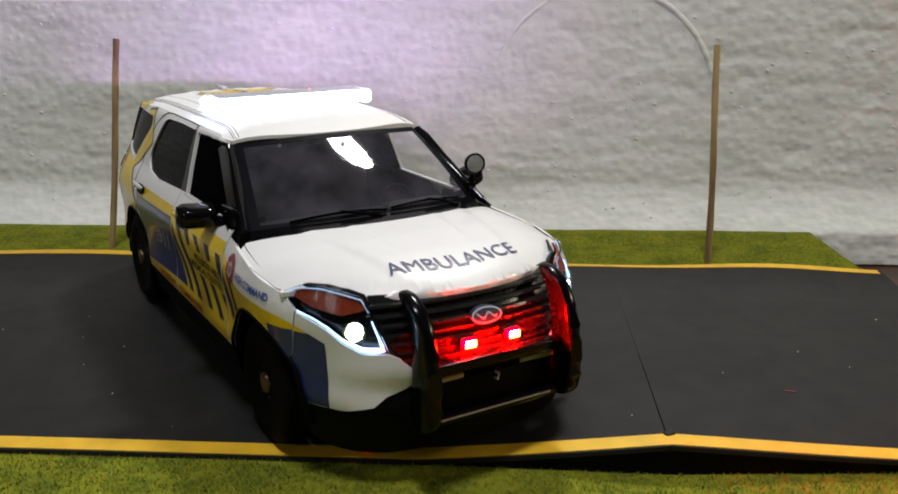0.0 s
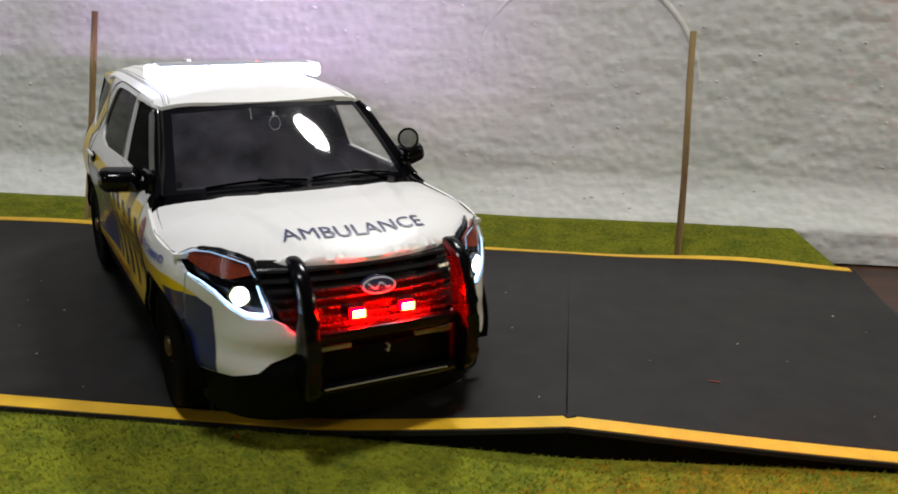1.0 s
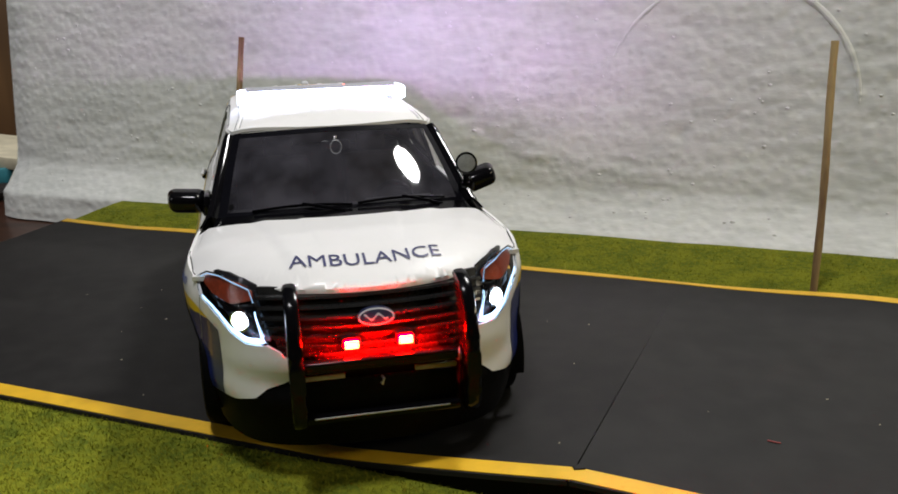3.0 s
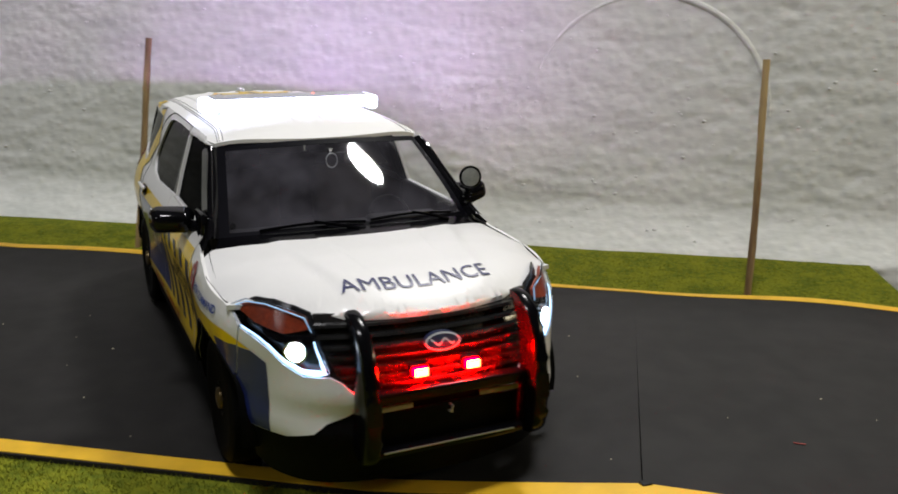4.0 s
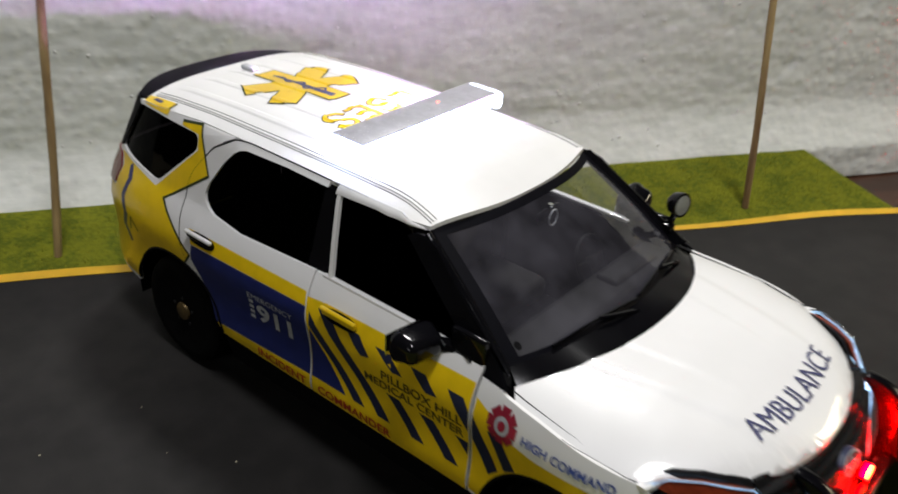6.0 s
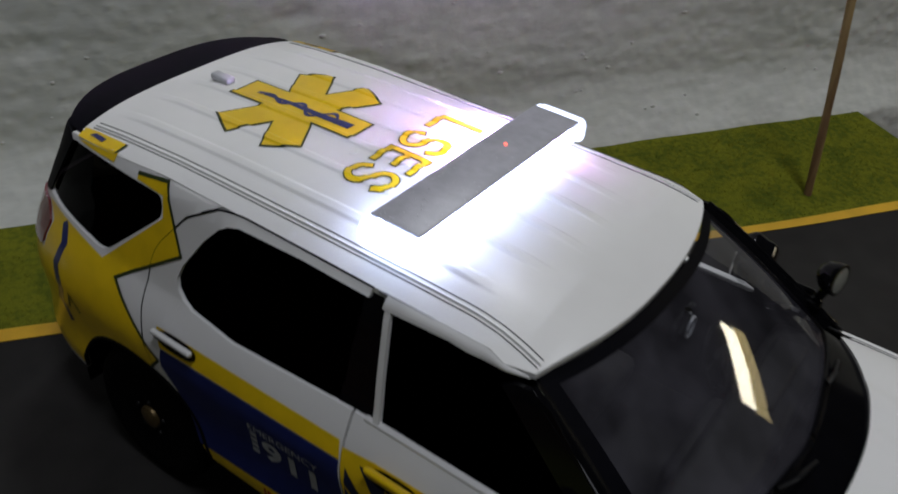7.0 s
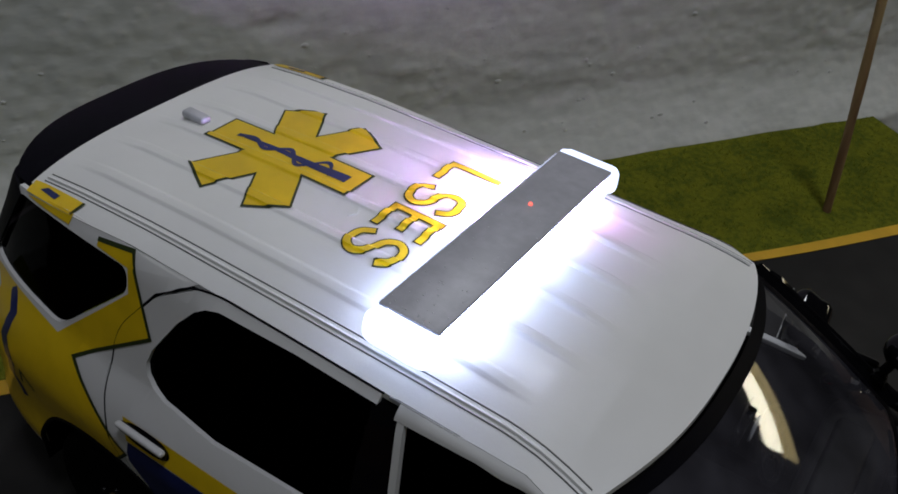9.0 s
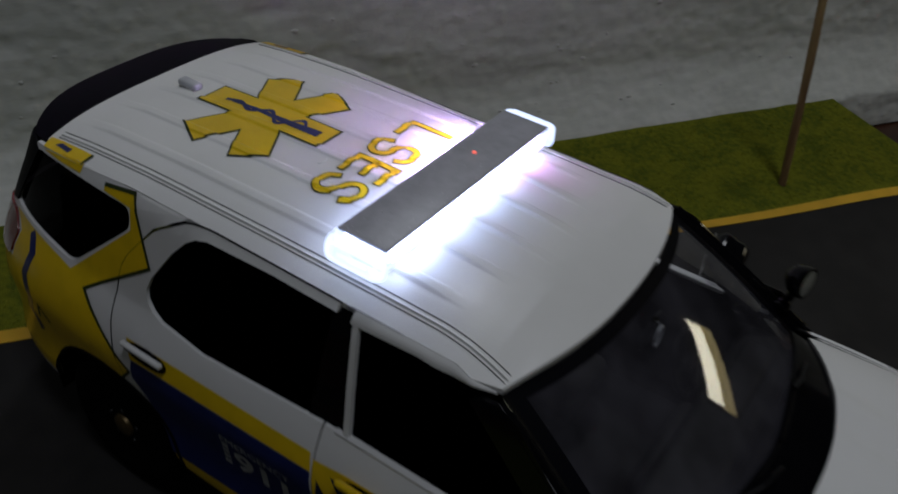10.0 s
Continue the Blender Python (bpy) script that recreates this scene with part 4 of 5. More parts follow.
on_roof(sheet(star(-73.7, -1.3, 20.2, 5.1), (), (9, 9)), GREEN, "star_outline", lift=0.2)
on_roof(sheet(star(-73.7, -1.3, 19.6, 4.6), (), (9, 9)), YELLOW, "star", lift=0.27)
rod = [(x, -1.3 + 0.2 * math.sin(x * .3)) for x in np.linspace(-86, -57, 20)]
on_roof(sheet([(x, y - 0.35 - 0.036 * (x + 86)) for x, y in rod] + [(x, y + 0.35 + 0.036 * (x + 86)) for x, y in rod[::-1]], (), (9, 9)), NAVY, "star_staff", lift=0.34)
pts = [(x, -1.3 + (0.5 + 0.095 * (x + 87)) * math.sin((x + 87) * 0.62)) for x in np.linspace(-88, -61, 60)]
on_roof(sheet([(x, y - 0.62) for x, y in pts] + [(x, y + 0.62) for x, y in pts[::-1]], (), (9, 9)), NAVY, "star_coil", lift=0.38)


def letter_strokes(strokes, w):
    """Letters drawn with strokes of one width, as separate flat ribbons."""
    out = []
    for pts in strokes:
        p = [Vector(q) for q in pts]
        left, rite = [], []
        for i, q in enumerate(p):
            d = (p[min(i + 1, len(p) - 1)] - p[max(i - 1, 0)]).normalized()
            n = Vector((-d.y, d.x)) * w / 2
            ext = d * (-w * .0 if i else -w / 2) if i in (0, len(p) - 1) else Vector((0, 0))
            if i == len(p) - 1:
                ext = d * w / 2
            left.append(tuple(q + n + ext)), rite.append(tuple(q - n + ext))
        out.append(sheet(left + rite[::-1], (), (50, 50)))
    return out


def ess(x, w, h):
    """An S in a box at x, w wide and h high."""
    pts = [(w * 0.95, h * 0.80), (w * 0.80, h * 0.95), (w * 0.5, h), (w * 0.2, h * 0.95), (w * 0.05, h * 0.77), (w * 0.2, h * 0.58), (w * 0.5, h * 0.5),
           (w * 0.8, h * 0.42), (w * 0.95, h * 0.23), (w * 0.8, h * 0.05), (w * 0.5, 0), (w * 0.2, h * 0.05), (w * 0.05, h * 0.2)]
    p, out = [Vector(q) for q in [pts[0], *pts, pts[-1]]], []
    for i in range(1, len(p) - 2):
        a, b, c, d = p[i - 1:i + 3]
        for t in (0, 0.25, 0.5, 0.75):
            out.append(0.5 * (2 * b + (c - a) * t + (2 * a - 5 * b + 4 * c - d) * t * t + (3 * b - a - 3 * c + d) * t ** 3))
    return [(x + q.x, q.y) for q in [*out, p[-1]]]


LSES = {"L": [[(0.9, 11.6), (0.9, 0.9)], [(0.9, 0.9), (7.4, 0.9)]], "S": [ess(11.6, 7.4, 11.4)], "E": [[(22, 11.6), (22, 0.9)], [(22, 0.9), (28.6, 0.9)], [(22, 6.2), (27.6, 6.2)], [(22, 11.4), (28.6, 11.4)]], "Z": [ess(31.4, 7.6, 11.4)]}
for key, strokes in LSES.items():
    on_roof(merged(*letter_strokes(strokes, 2.15)), GREEN, "letter_outline", lambda a, b: (-44.4 + b, 19.9 - a), 0.2)
    on_roof(merged(*letter_strokes(strokes, 1.5)), YELLOW, "letter", lambda a, b: (-44.4 + b, 19.9 - a), 0.27)
for sd in (-1, 1):
    edge = [(x, sd * (rail_y(x) - 0.05)) for x in np.linspace(-97.5, -112.5, 9)]
    on_roof(sheet(edge + [(-113, sd * 36.3), (-109, sd * 36.2), (-96.8, sd * 36.6)], (), (9, 9)), YELLOW, "corner_piece", lift=0.2)
    on_roof(sheet([(-104, sd * 38.6), (-109.5, sd * 37.9), (-108, sd * 36.9), (-103.5, sd * 37.4)], (), (9, 9)), NAVY, "corner_mark", lift=0.3)
    on_roof(sheet([(-97.1, sd * 36.6), (-97.9, sd * (rail_y(-98) - 0.05)), (-97.2, sd * (rail_y(-97) - 0.05)), (-96.3, sd * 36.6)], (), (9, 9)), GREEN, "corner_edge", lift=0.3)
part("roof_sensor", block((6.8, 3.0, 1.9), (-101, -1.8, roof_z(-101, -2) + 0.8), 0.7, 3), shader("pale_grey_plastic", (0.5, 0.51, 0.53), 0.45, vary=0.06, scale=300), roof, "small grey roof sensor")

# spoiler
back_edge = [(-113.8 - 1.2 * (1 - (y / 37) ** 2), y) for y in np.linspace(37.5, -37.5, 15)]
tail = [(-132.2 + 11.5 * (abs(y) / 36) ** 3.0, y) for y in np.linspace(-36.5, 36.5, 21)]
bm = sheet(back_edge + tail, (), (4, 4))
thicken(bm, 3.4)
bend(bm, lambda x, y, o: Vector((x, y, roof_z(-115, y) - 0.2 + (x + 114) * 0.10 - 0.012 * max(0, -(x + 118)) ** 1.6 + o)))
part("spoiler", bm, DEEP, car, "black rear roof spoiler")

# tailgate
end = float(ARC[-1])
tailgate = across("tailgate", [(sx(-136.3), 22), (end, 22), (end, 65), (sx(-136.3), 65)], WHITE, 0, 1)
bm = sheet([(sx(-136.3), 22), (end, 22), (end, 65), (sx(-136.3), 65)])
thicken(bm, 1)
part("tailgate_half", bend(bm, lambda s, z, o: wrap(s, z, o, -1)), WHITE, tailgate)
for sd in (-1, 1):
    skin("rear_glass", [(sx(-131), 66), (end, 66), (end, 88.5), (sx(-124), 88.5)], tailgate, TINT, side=sd, t=0, off=-0.4)

# livery
def decal(name, points, mat, parent, side=-1, off=0.13, r=0.0):
    pts = along(points)
    return skin(name, fillet(pts, r, 4) if r else pts, parent, mat, t=0, off=off, side=side)


def script(text, x0, x1, z0, z1, mat, parent, slope=0.0, off=0.3, side=-1, bold=0.0):
    bm = scaled(words(text, bold), x1 - x0, z1 - z0, x0, z0)
    net(bm, (1.4, 1.1))
    bend(bm, lambda x, z, o: wrap(sx(x), z + slope * (x - x0), off, side))
    return part("lettering", bm, mat, parent)


def ribbon(points, w):
    p = [Vector(q) for q in points]
    left, rite = [], []
    for i, q in enumerate(p):
        d0 = (q - p[i - 1]).normalized() if i else (p[1] - q).normalized()
        d1 = (p[i + 1] - q).normalized() if i < len(p) - 1 else d0
        n = Vector((-(d0 + d1).y, (d0 + d1).x))
        n = n.normalized() * (w / 2) / max(0.35, math.sqrt(max(0, (1 + d0.dot(d1)) / 2)))
        left.append(tuple(q + n)), rite.append(tuple(q - n))
    return left + rite[::-1]


def livery(side):
    p = panels[side]
    door, rear, fender, bumper, quarter = p["door"], p["rear_door"], p["fender"], p["bumper"], p["quarter"]
    decal("yellow_band", [(-72.5, 58.6), (-15.3, 59.5), (-14.2, 55.4), (-70.4, 54)], YELLOW, rear, side)
    decal("blue_field", [(-70, 53.8), (-14.2, 55.2), (-13.1, 45), (-12.9, 30.6), (-59.6, 28.4), (-63, 36), (-66.5, 42), (-70.5, 48)], NAVY, rear, side)
    decal("yellow_strip", [(-58.9, 28.2), (-12.9, 30.5), (-12.8, 24.5), (-57, 24.5)], YELLOW, rear, side)
    decal("yellow_field", [(-14.2, 58.4), (-6, 59.2), (49.7, 60.4), (50.1, 45), (50.3, 24.5), (-11.9, 24.5), (-12.1, 45)], YELLOW, door, side)
    decal("blue_wedge", [(-12, 49), (-11.8, 30.8), (3, 31)], NAVY, door, side, 0.2)
    slashes = [[(-12, 49.8), (-12.2, 54.6), (11, 31), (6.4, 31)], [(-9, 57), (-3.8, 57), (21.5, 31), (16.5, 31)], [(3, 56), (8.5, 56), (13.5, 51), (10, 50)],
               [(15, 55.5), (20.5, 55.5), (26.3, 51), (22.5, 50.5)], [(28.5, 55.5), (34, 55.5), (39, 51), (35, 50.3)], [(42, 55.3), (47.4, 55.3), (50, 52.3), (50, 45.5)],
               [(19.5, 41.2), (24.5, 41.2), (34.7, 31), (30, 31)], [(32, 41.2), (37.3, 41.2), (47.3, 31), (42.5, 31)], [(45.3, 41.2), (50, 41.2), (50, 36.8)]]
    for q in slashes:
        decal("dark_slash", q, INK, door, side, 0.2)
    decal("yellow_sweep", [(51.3, 57.4), (56, 55.4), (64, 51.2), (72, 50), (85.6, 50.6), (98.6, 49.9), (104.7, 48.3), (104.4, 46.7), (101, 46.2), (93, 46.2)] + arch_f(62, 170, 0.0, 20) + [(51.5, 26), (51.3, 45)], YELLOW, fender, side)
    decal("blue_sweep", [(93.2, 46.1), (104.3, 46.5), (104.0, 43)] + arch_f(37, 62, 0.0, 6), NAVY, fender, side)
    decal("dark_slash", [(51.4, 52.3), (51.4, 44), (57.4, 34.8), (60.5, 38)], INK, fender, side, 0.2)
    decal("dark_slash", [(56.6, 50.3), (61, 50.3), (66.3, 41.8), (62.6, 39.5)], INK, fender, side, 0.2)
    decal("yellow_tip", [(104.9, 48.3), (110.2, 46.8), (104.9, 46.5)], YELLOW, bumper, side)
    decal("blue_corner", [(104.9, 46.3), (110, 46.7), (115.3, 44.6), (115.8, 36), (116.2, 24.3), (108.3, 24.2)] + arch_f(8.5, 35.5, 0.0, 6), NAVY, bumper, side)
    decal("star_piece", [(-88.5, 89.0), (-78.4, 90.3), (-69.7, 76.1), (-90, 62.7), (-71, 49.6), (-74.8, 45)] + arch_r(75, 172, 0.0, 16) + [(-109, 24), (-135.6, 24), (-135.6, 57), (-121, 57), (-120.4, 64), (-126.5, 67.6), (-122, 67.8), (-96.8, 64.5), (-86, 74.4), (-77.4, 82.3), (-78.6, 87.2), (-88.2, 87.7)], YELLOW, quarter, side, 0.14)
    decal("star_outline", ribbon([(-88.5, 89.0), (-78.4, 90.3), (-69.7, 76.1), (-90, 62.7), (-71, 49.6), (-75.2, 44.5)], 0.8), GREEN, quarter, side, 0.2)
    decal("blue_coil", ribbon([(-115, 66), (-112, 62), (-113.5, 56), (-111, 50), (-114, 44), (-111, 38)], 2.4), NAVY, quarter, side, 0.2)
    decal("green_mark", ribbon([(-104, 45), (-107.5, 49.5), (-109.5, 44)], 0.8), GREEN, quarter, side, 0.2)
    decal("corner_piece", [(-114, 88.0), (-106, 89.6), (-97.5, 90.2), (-97.7, 88.2), (-106.5, 88.0)], YELLOW, quarter, side, 0.2)
    cross = []
    for k in range(8):
        for a, r in ((-17, 5.5), (0, 5.2), (17, 5.5), (22.5, 3.7)):
            cross.append((60.9 + r * 0.92 * math.cos(radians(45 * k + a)), 54.2 + r * math.sin(radians(45 * k + a))))
    decal("rescue_cross", cross, CRIMSON, fender, side, 0.26)
    disc = arc(60.9, 54.2, 2.4, 2.6, 0, 345, 24)
    decal("cross_centre", disc, PALE, fender, side, 0.33)
    decal("cross_core", arc(60.9, 54.2, 1.3, 1.4, 0, 345, 18), CRIMSON, fender, side, 0.4)
    if side == -1:
        script("PILLBOX HILL", 18, 48, 46.0, 49.2, OLIVE, door, bold=0.02)
        script("MEDICAL CENTER", 11.2, 48.5, 42.2, 45.2, OLIVE, door, bold=0.02)
        script("COMMANDER", -9.0, 22.0, 25.5, 28.7, RED, door, bold=0.02)
        script("INCIDENT", -37.5, -14.6, 25.4, 28.6, RED, rear, bold=0.02)
        script("HIGH COMMAND", 67.6, 94.5, 52.7, 55.2, BLUEINK, fender, 0.008, bold=0.025)
        script("911", -37.2, -20.4, 39.2, 46.0, PALE, rear, 0.03, bold=0.03)
        script("EMERGENCY", -41, -19.6, 46.9, 48.9, PALE, rear, 0.04)
        for x, z in ((-40.8, 39), (-40.8, 41), (-40.8, 43), (-40.8, 45)):
            decal("small_letter", [(x, z), (x + 2.2, z + 0.1), (x + 2.2, z + 1.3), (x, z + 1.2)], PALE, rear, side, 0.26)


for sd in (-1, 1):
    livery(sd)

# wheels
def wheel(x, side):
    w = 13.0
    o = 53.2 * side
    def at(prof):
        return [(r, o - side * d) for r, d in prof]
    rim = part("wheel", turned(at([(3.0, 1.2), (8.5, 2.4), (11.2, 3.0), (12.6, 1.4), (13.6, 0.9), (13.9, 2.4), (13.6, w - 1)]), 36, (x, 0, HUB_Z)), STEEL, car, "dark steel wheel with small brass hub cap")
    part("tyre", turned(at([(13.6, 0.8), (15.2, 0.1), (18.2, 0.0), (19.8, 0.9), (20.6, 2.6), (20.6, w - 2.4), (19.8, w - 0.8), (14.5, w), (13.4, w - 0.6)]), 48, (x, 0, HUB_Z)), RUBBER, rim, "black rubber tyre")
    part("hub_cap", turned(at([(0.1, -0.5), (2.0, -0.4), (3.3, 0.0), (3.6, 1.4)]), 20, (x, 0, HUB_Z)), BRASS, rim, "dull brass hub cap")
    for k in range(5):
        a = 2 * math.pi * k / 5 + 0.3
        part("wheel_nut", turned([(0.7, o - side * 1.2), (0.6, o - side * 0.4), (0.1, o - side * 0.3)], 8, (x + 5.2 * math.cos(a), 0, HUB_Z + 5.2 * math.sin(a))), STEEL, rim)
    for k in range(10):
        a = 2 * math.pi * k / 10
        part("rim_slot", block((2.6, 0.5, 1.6), (x + 9.6 * math.cos(a), o - side * 2.3, HUB_Z + 9.6 * math.sin(a)), 0.2, 1, Matrix.Rotation(-a, 4, "Y")), MATT, rim)
    liner = grid(np.linspace(-10, 190, 24), (34, 52.0), lambda a, y: (x + 27.6 * math.cos(radians(a)), side * y, HUB_Z + 25.8 * math.sin(radians(a))))
    disc = grid(np.linspace(-10, 190, 24), (0, 1), lambda a, k: (x + 27.6 * k * math.cos(radians(a)), side * 34, HUB_Z + 25.8 * k * math.sin(radians(a))))
    part("wheel_liner", merged(liner, disc), MATT, car)


for x in (HUB_F, HUB_R):
    for sd in (-1, 1):
        wheel(x, sd)
part("underbody", merged(block((236, 66, 9), (-4, 0, 15), 2), block((104, 96, 9), (0, 0, 16), 2)), MATT, car, "black underbody")

# cabin
floor = part("cabin_floor", block((190, 88, 2), (-40, 0, 24), 0.5), CABIN, car)
part("bulkhead", block((3, 88, 36), (56, 0, 44), 1), CABIN, car)
dash = part("dashboard", merged(block((15, 84, 8), (52, 0, 61), 3, 4), block((9, 30, 20), (45, 0, 48), 3, 3), block((8, 26, 3), (51, 21, 65), 1.4, 3)), CABIN, car, "dark grey dashboard with instrument hood")
wheel_ring = turned([(7.4, -0.7), (8.1, -0.6), (8.6, 0), (8.1, 0.7), (7.4, 0.6), (7.0, 0), (7.4, -0.7)], 28, axis="x")
spokes = merged(wheel_ring, block((1, 14.5, 1.6), (0, 0, 0), 0.4), block((1, 1.6, 8), (0, 0, -4), 0.4), block((1.6, 5, 4), (0, 0, -0.5), 0.8))
bmesh.ops.transform(spokes, matrix=Matrix.Translation((38, 21, 62)) @ Matrix.Rotation(radians(-25), 4, "Y"), verts=spokes.verts)
part("steering_wheel", spokes, MATT, car, "black steering wheel")
SEAT = shader("grey_seat_fabric", (0.014, 0.0125, 0.0115), 0.85, vary=0.15, scale=300, bump=0.3)


def seat(y):
    base = block((28, 27, 9), (2, y, 36), 3, 3)
    ob = part("seat", base, SEAT, car, "grey cloth seat")
    part("seat_back", block((7, 26, 34), (-14, y, 56), 3, 3, Matrix.Rotation(radians(-10), 4, "Y")), SEAT, ob)
    part("head_rest", block((5, 13, 8.5), (-18, y, 77), 2, 3), SEAT, ob)


seat(-20), seat(20)
bench = part("seat", block((24, 80, 9), (-46, 0, 36), 3, 3), SEAT, car, "grey cloth rear bench")
part("seat_back", block((7, 80, 32), (-62, 0, 54), 3, 3, Matrix.Rotation(radians(-10), 4, "Y")), SEAT, bench)
mirror_in = part("rear_view_mirror", block((1.8, 11, 4), (33, 0, 84.5), 0.8, 3), BLACK, car, "small rear-view mirror on the glass")
part("mirror_bracket", tube([(33, 0, 84.5), (33.5, 0, 88)], 0.8, 8), CHROME, mirror_in)
part("mirror_edge", tube([(34.9, 2.1 * math.cos(a), 84.0 + 2.6 * math.sin(a)) for a in np.linspace(0, 2 * math.pi, 20)], 0.22, 5), PALE, mirror_in)
for sd in (-1, 1):
    part("inner_trim", block((62, 1.4, 36), (18, sd * 47.4, 46), 0.6), CABIN, panels[sd]["door"])
    part("sill_cap", block((60, 2.2, 1.4), (18, sd * 48.2, 64.8), 0.5), WHITE, panels[sd]["door"])
    part("inner_trim", block((62, 1.4, 36), (-46, sd * 47.4, 45), 0.6), CABIN, panels[sd]["rear_door"])

# door mirrors
def door_mirror(side):
    bm = block((9.5, 15, 9.4), (0, 0, 0), 3.4, 5)
    for v in bm.verts:
        if v.co.x > 0:
            v.co.y *= 0.86
            v.co.z *= 0.8
        v.co.z += -0.05 * v.co.y * side * -1
    bmesh.ops.transform(bm, matrix=Matrix.Translation((32.5, side * 56.6, 66.2 if side < 0 else 67.4)) @ Matrix.Rotation(radians(8 * side), 4, "Z") @ Matrix.Rotation(radians(0 if side < 0 else 14), 4, "X"), verts=bm.verts)
    m = part("door_mirror", bm, BLACK, car, "glossy black door mirror")
    part("mirror_foot", merged(tube([(34, side * 50, 64), (41, side * 47, 63.8), (46, side * 48, 65)], [2.2, 2.4, 2.8], 10), block((12, 2.4, 9), (44, side * 48.6, 67), 1, 2)), BLACK, m)
    part("mirror_glass", block((0.4, 12, 6.6), (27.5, side * 56.8, 66.2 if side < 0 else 67.4), 0.1, 1, Matrix.Rotation(radians(8 * side), 4, "Z")), CHROME, m)


door_mirror(-1), door_mirror(1)

# spot lamp on the driver's pillar
spot_turn = Matrix.Translation((53.2, 46.6, 78.2)) @ Matrix.Rotation(radians(-14), 4, "Z") @ Matrix.Rotation(radians(-6), 4, "Y")
bm = turned([(0.1, -4.4), (2.0, -4.0), (3.5, -2.5), (4.1, 0.2), (4.15, 1.0), (3.8, 1.1)], 28, axis="x")
bmesh.ops.transform(bm, matrix=spot_turn, verts=bm.verts)
spot = part("spot_lamp", bm, BLACK, car, "black pillar spot lamp, unlit")
bm = turned([(3.85, 0.95), (2.6, 1.3), (0.1, 1.5)], 28, axis="x")
bmesh.ops.transform(bm, matrix=spot_turn, verts=bm.verts)
part("spot_glass", bm, shader("grey_lens", (0.24, 0.25, 0.23), 0.25, vary=0.1, scale=900), spot, "dull grey lens")
part("spot_arm", merged(tube([(52, 46.6, 74.6), (51, 46.8, 71), (48, 46.4, 68.5), (44, 46, 70)], 1.2, 8), block((5, 3.6, 3.4), (50, 46.5, 69), 1, 2)), BLACK, spot)

# push bumper
def upright(y):
    prof = [(124.5, 60.4), (129.5, 60.2), (135.3, 57.4), (139.8, 51), (142.3, 42), (143.4, 31), (142.6, 23), (137.5, 19.2), (132, 20.2), (130.2, 25), (132, 36), (131.5, 46), (128.6, 54.5), (124.3, 58.6)]
    bm = slab(fillet(prof, 2.5, 4), 4.4, lambda a, b, c: Vector((a, y - 2.2 + c, b)), 1.3)
    return bm


pusher = part("push_bumper", upright(-24.2), BUMPER, car, "black push bumper with two uprights")
part("upright", upright(26.6), BUMPER, pusher)
part("cross_bar", block((4.2, 46, 3.4), (136.6, 0, 38.4), 0.8, 3), BUMPER, pusher)
part("lower_bar", merged(block((3.2, 47, 2.6), (137, 0, 22.2), 0.8, 2)), BUMPER, pusher)
part("skid_plate", block((1.2, 46, 10), (134.6, 0, 28), 0.4), MATT, pusher)
part("bar_edge", block((0.4, 40, 0.45), (138.8, 0, 22.9), 0.1, 1), SILVER, pusher)
part("tow_ring", tube([(136.8, 0.3, 33.4), (138.2, 0.6, 33.2), (138.4, 0.2, 31.6), (136.8, 0, 31.4)], 0.4, 6), SILVER, pusher)
for y in (-16.6, 16.6):
    part("pale_slat", block((0.8, 12.6, 1.6), (135.4, y, 34.3), 0.3), shader("pale_olive_plastic", (0.28, 0.27, 0.19), 0.4, vary=0.1, scale=300), pusher, "pale olive slat")
for y in (-7.9, 7.9):
    led = part("grille_light", block((2.0, 5.4, 3.3), (133.3, y, 43.6), 0.5, 2), MATT, pusher, "red grille light, lit")
    part("led_lens", block((1.8, 4.4, 2.5), (134.9, y, 43.6), 0.6, 3), LED_RED, led)
    part("led_core", block((0.5, 4.0, 2.4), (135.8, y, 43.6), 0.4, 3), LED_CORE, led)
    part("led_wire", tube([(134, y + 1, 42), (134.4, y + 1.6, 40.8), (134.6, y + 0.4, 40)], 0.22, 5), MATT, led)

# light bar
BX, BZ = -19.0, 101.3
bar = part("light_bar", block((12, 62, 1.2), (BX, 0, 97.4), 0.5, 2), PALE, car, "clear roof light bar with grey top, lit white")
part("top_plate", block((12.7, 63.6, 0.8), (BX, 0, BZ), 0.3, 2), PLATE, bar, "flat grey top plate")
lens = part("lens", block((14.4, 65, 4.3), (BX, 0, 98.95), 1.0, 3), LIT_LENS, bar, "clear plastic lens")
lens.visible_shadow = False
part("front_leds", block((1.2, 60, 2.6), (BX + 5.7, 0, 98.9), 0.4, 2), LED_WHITE, bar, "row of bright white lamps")
part("rear_leds", block((1.2, 60, 1.6), (BX - 5.5, 0, 99.3), 0.4, 2), LED_WHITE, bar)
part("rose_leds", block((0.4, 28, 0.6), (BX - 6.5, 14, 99.5), 0.15, 2), LED_ROSE, bar, "red and blue flash lamps")
part("pink_leds", block((0.4, 17, 2.2), (BX + 6.6, 21, 98.9), 0.15, 2), LED_PINK, bar)


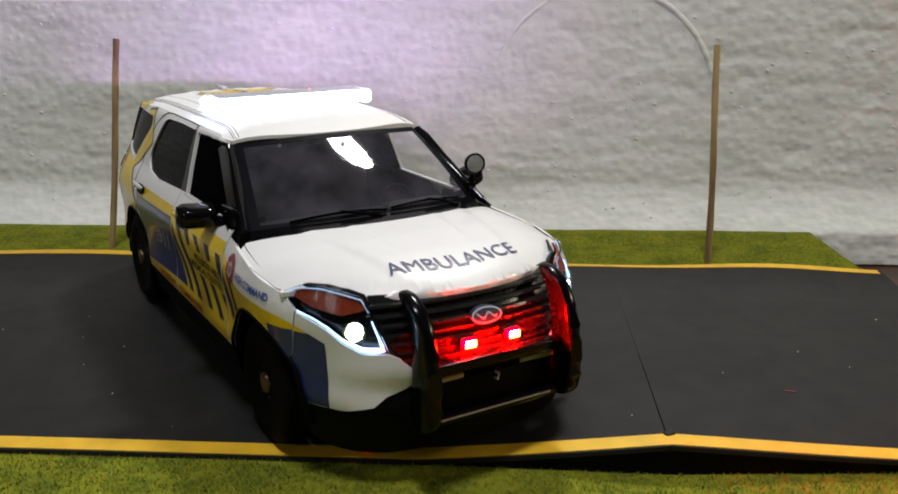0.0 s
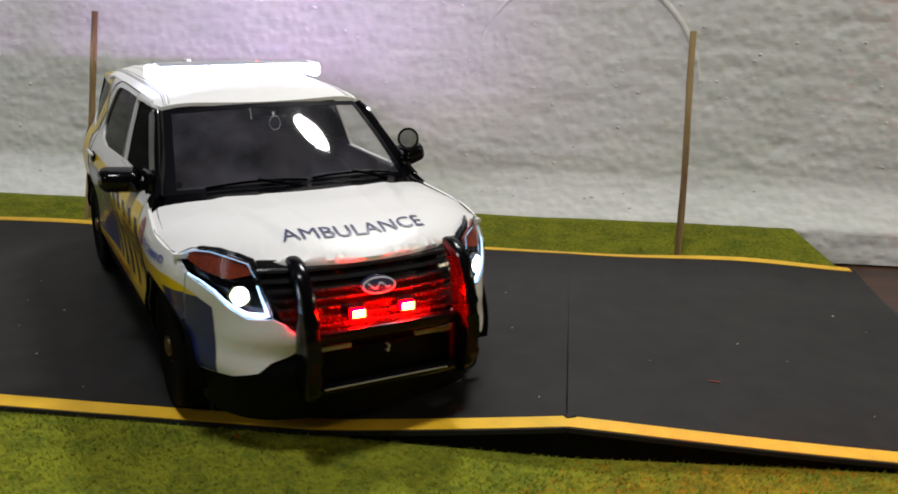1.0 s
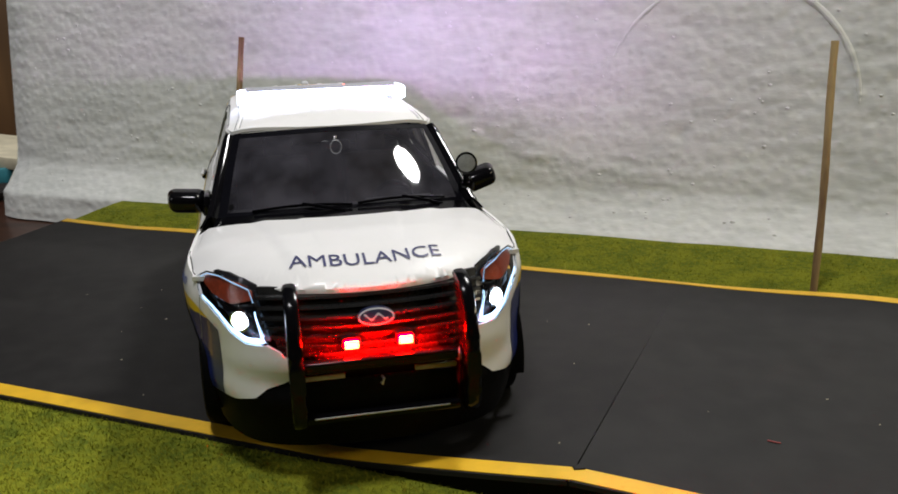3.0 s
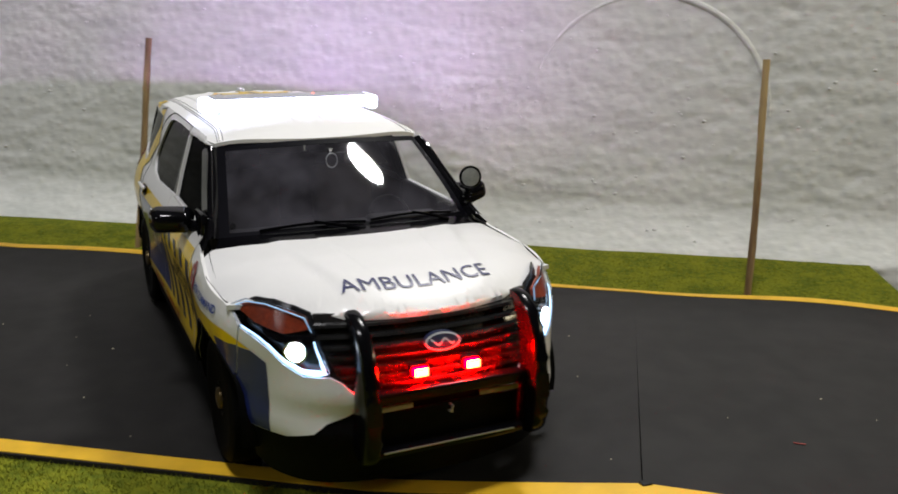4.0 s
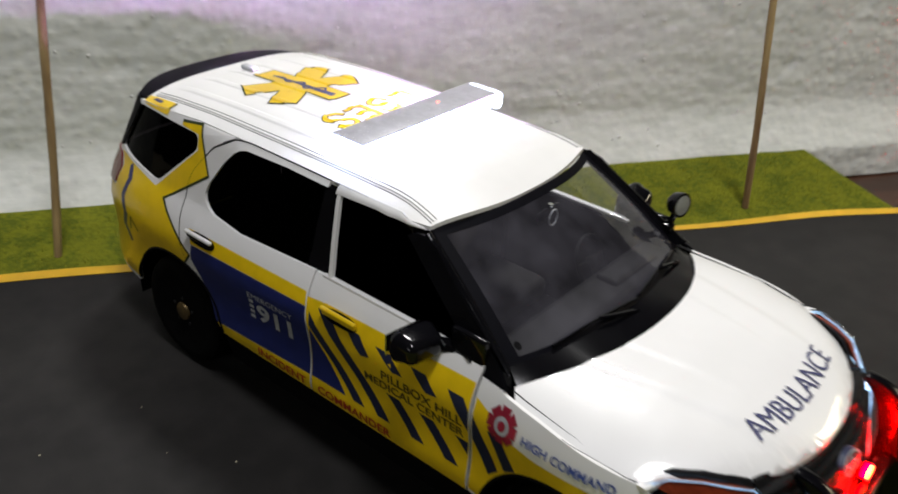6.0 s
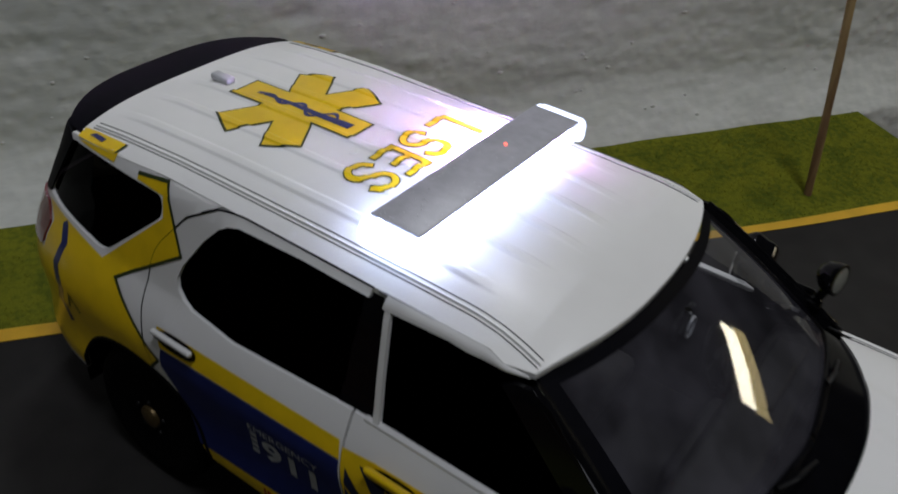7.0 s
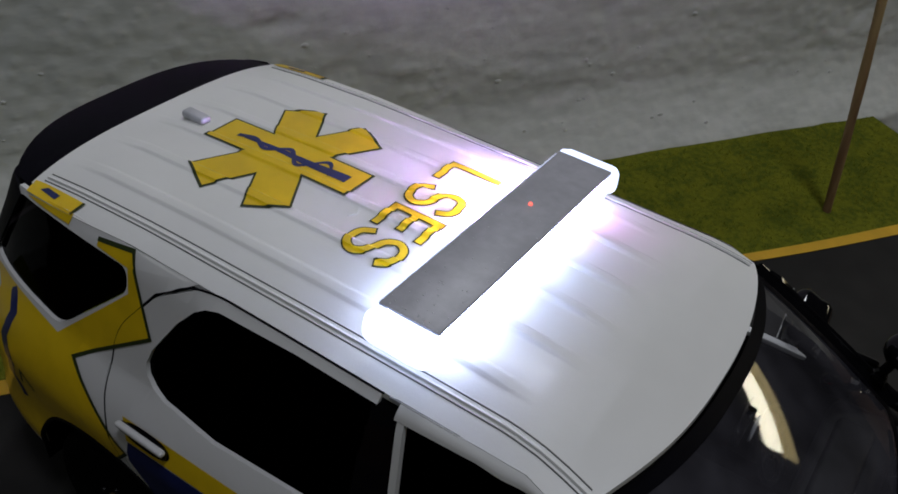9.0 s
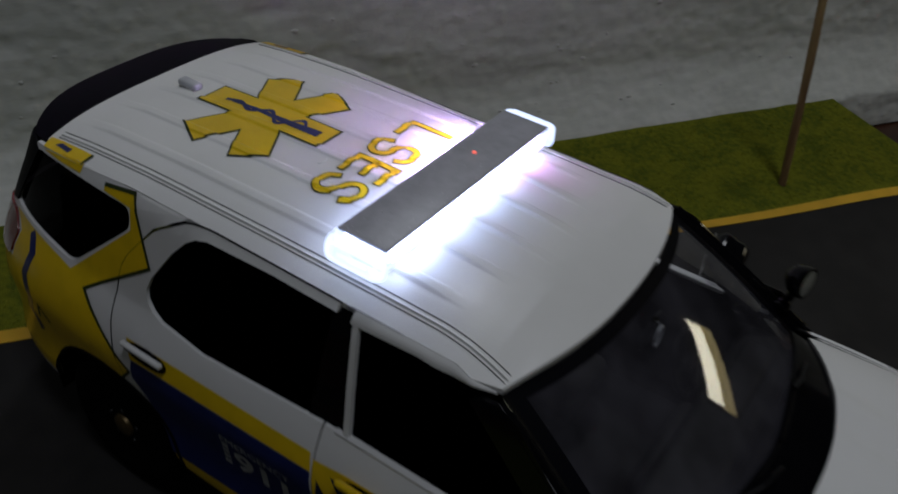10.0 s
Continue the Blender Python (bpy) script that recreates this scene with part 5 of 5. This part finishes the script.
def rounded_path(w, h, r, y):
    pts = fillet([(-w / 2, -h / 2), (w / 2, -h / 2), (w / 2, h / 2), (-w / 2, h / 2)], r, 6)
    return [(BX + a, y, 98.2 + b) for a, b in pts + pts[:1]]


for sd in (-1, 1):
    cap = part("end_cap", block((14.6, 3.4, 5.9), (BX, sd * 33.6, 98.2), 1.6, 4), LIT_LENS, bar, "rounded clear end cap")
    cap.visible_shadow = False
    part("cap_rim", tube(rounded_path(12.6, 4.4, 1.5, sd * 35.25), 0.38, 8), LIT_LENS, cap)
    part("cap_window", tube(rounded_path(8.2, 2.0, 0.7, sd * 35.3), 0.26, 6), CLEAR, cap)
    part("end_lamp", block((9, 0.8, 2.2), (BX, sd * 31.4, 98.6), 0.3, 2), LED_WHITE if sd < 0 else LED_PINK, bar)
    part("end_bracket", block((8, 2.4, 3.4), (BX, sd * 29.5, 95.8), 0.6, 2), PALE, bar)
for y in np.arange(-26, 27, 8.7):
    part("lamp_divider", block((0.5, 0.5, 2.8), (BX + 6.6, y, 98.9), 0.1, 1), CLEAR, bar)

part("indicator", turned([(0.1, 0.5), (0.35, 0.42), (0.45, 0.0)], 12, (BX - 0.9, 10.0, BZ + 0.3), axis="z"), LED_DOT, bar, "tiny red lamp on the top plate")
lint = [(-49.5 + 1.2 * math.cos(a), -9.3 + 1.6 * math.sin(a), roof_z(-49.5, -9.3) + 0.08) for a in np.linspace(-1.3, 1.1, 9)]
tagged(part("lint", tube(lint, 0.12, 5), CHIP, roof), "short pale fibre on the roof")

random.seed(31)
motes = []
for _ in range(60):
    y = -32 + 40 * random.random() ** 2
    mote = bmesh.new()
    bmesh.ops.create_icosphere(mote, subdivisions=1, radius=random.uniform(0.08, 0.17))
    bmesh.ops.translate(mote, vec=(BX + random.uniform(-5.8, 5.8), y, BZ + 0.42), verts=mote.verts)
    motes.append(mote)
part("dust", merged(*motes), shader("pale_dust", (0.8, 0.82, 0.85), 0.5), bar, "pale dust specks on the top plate")["kind"] = "stuff"
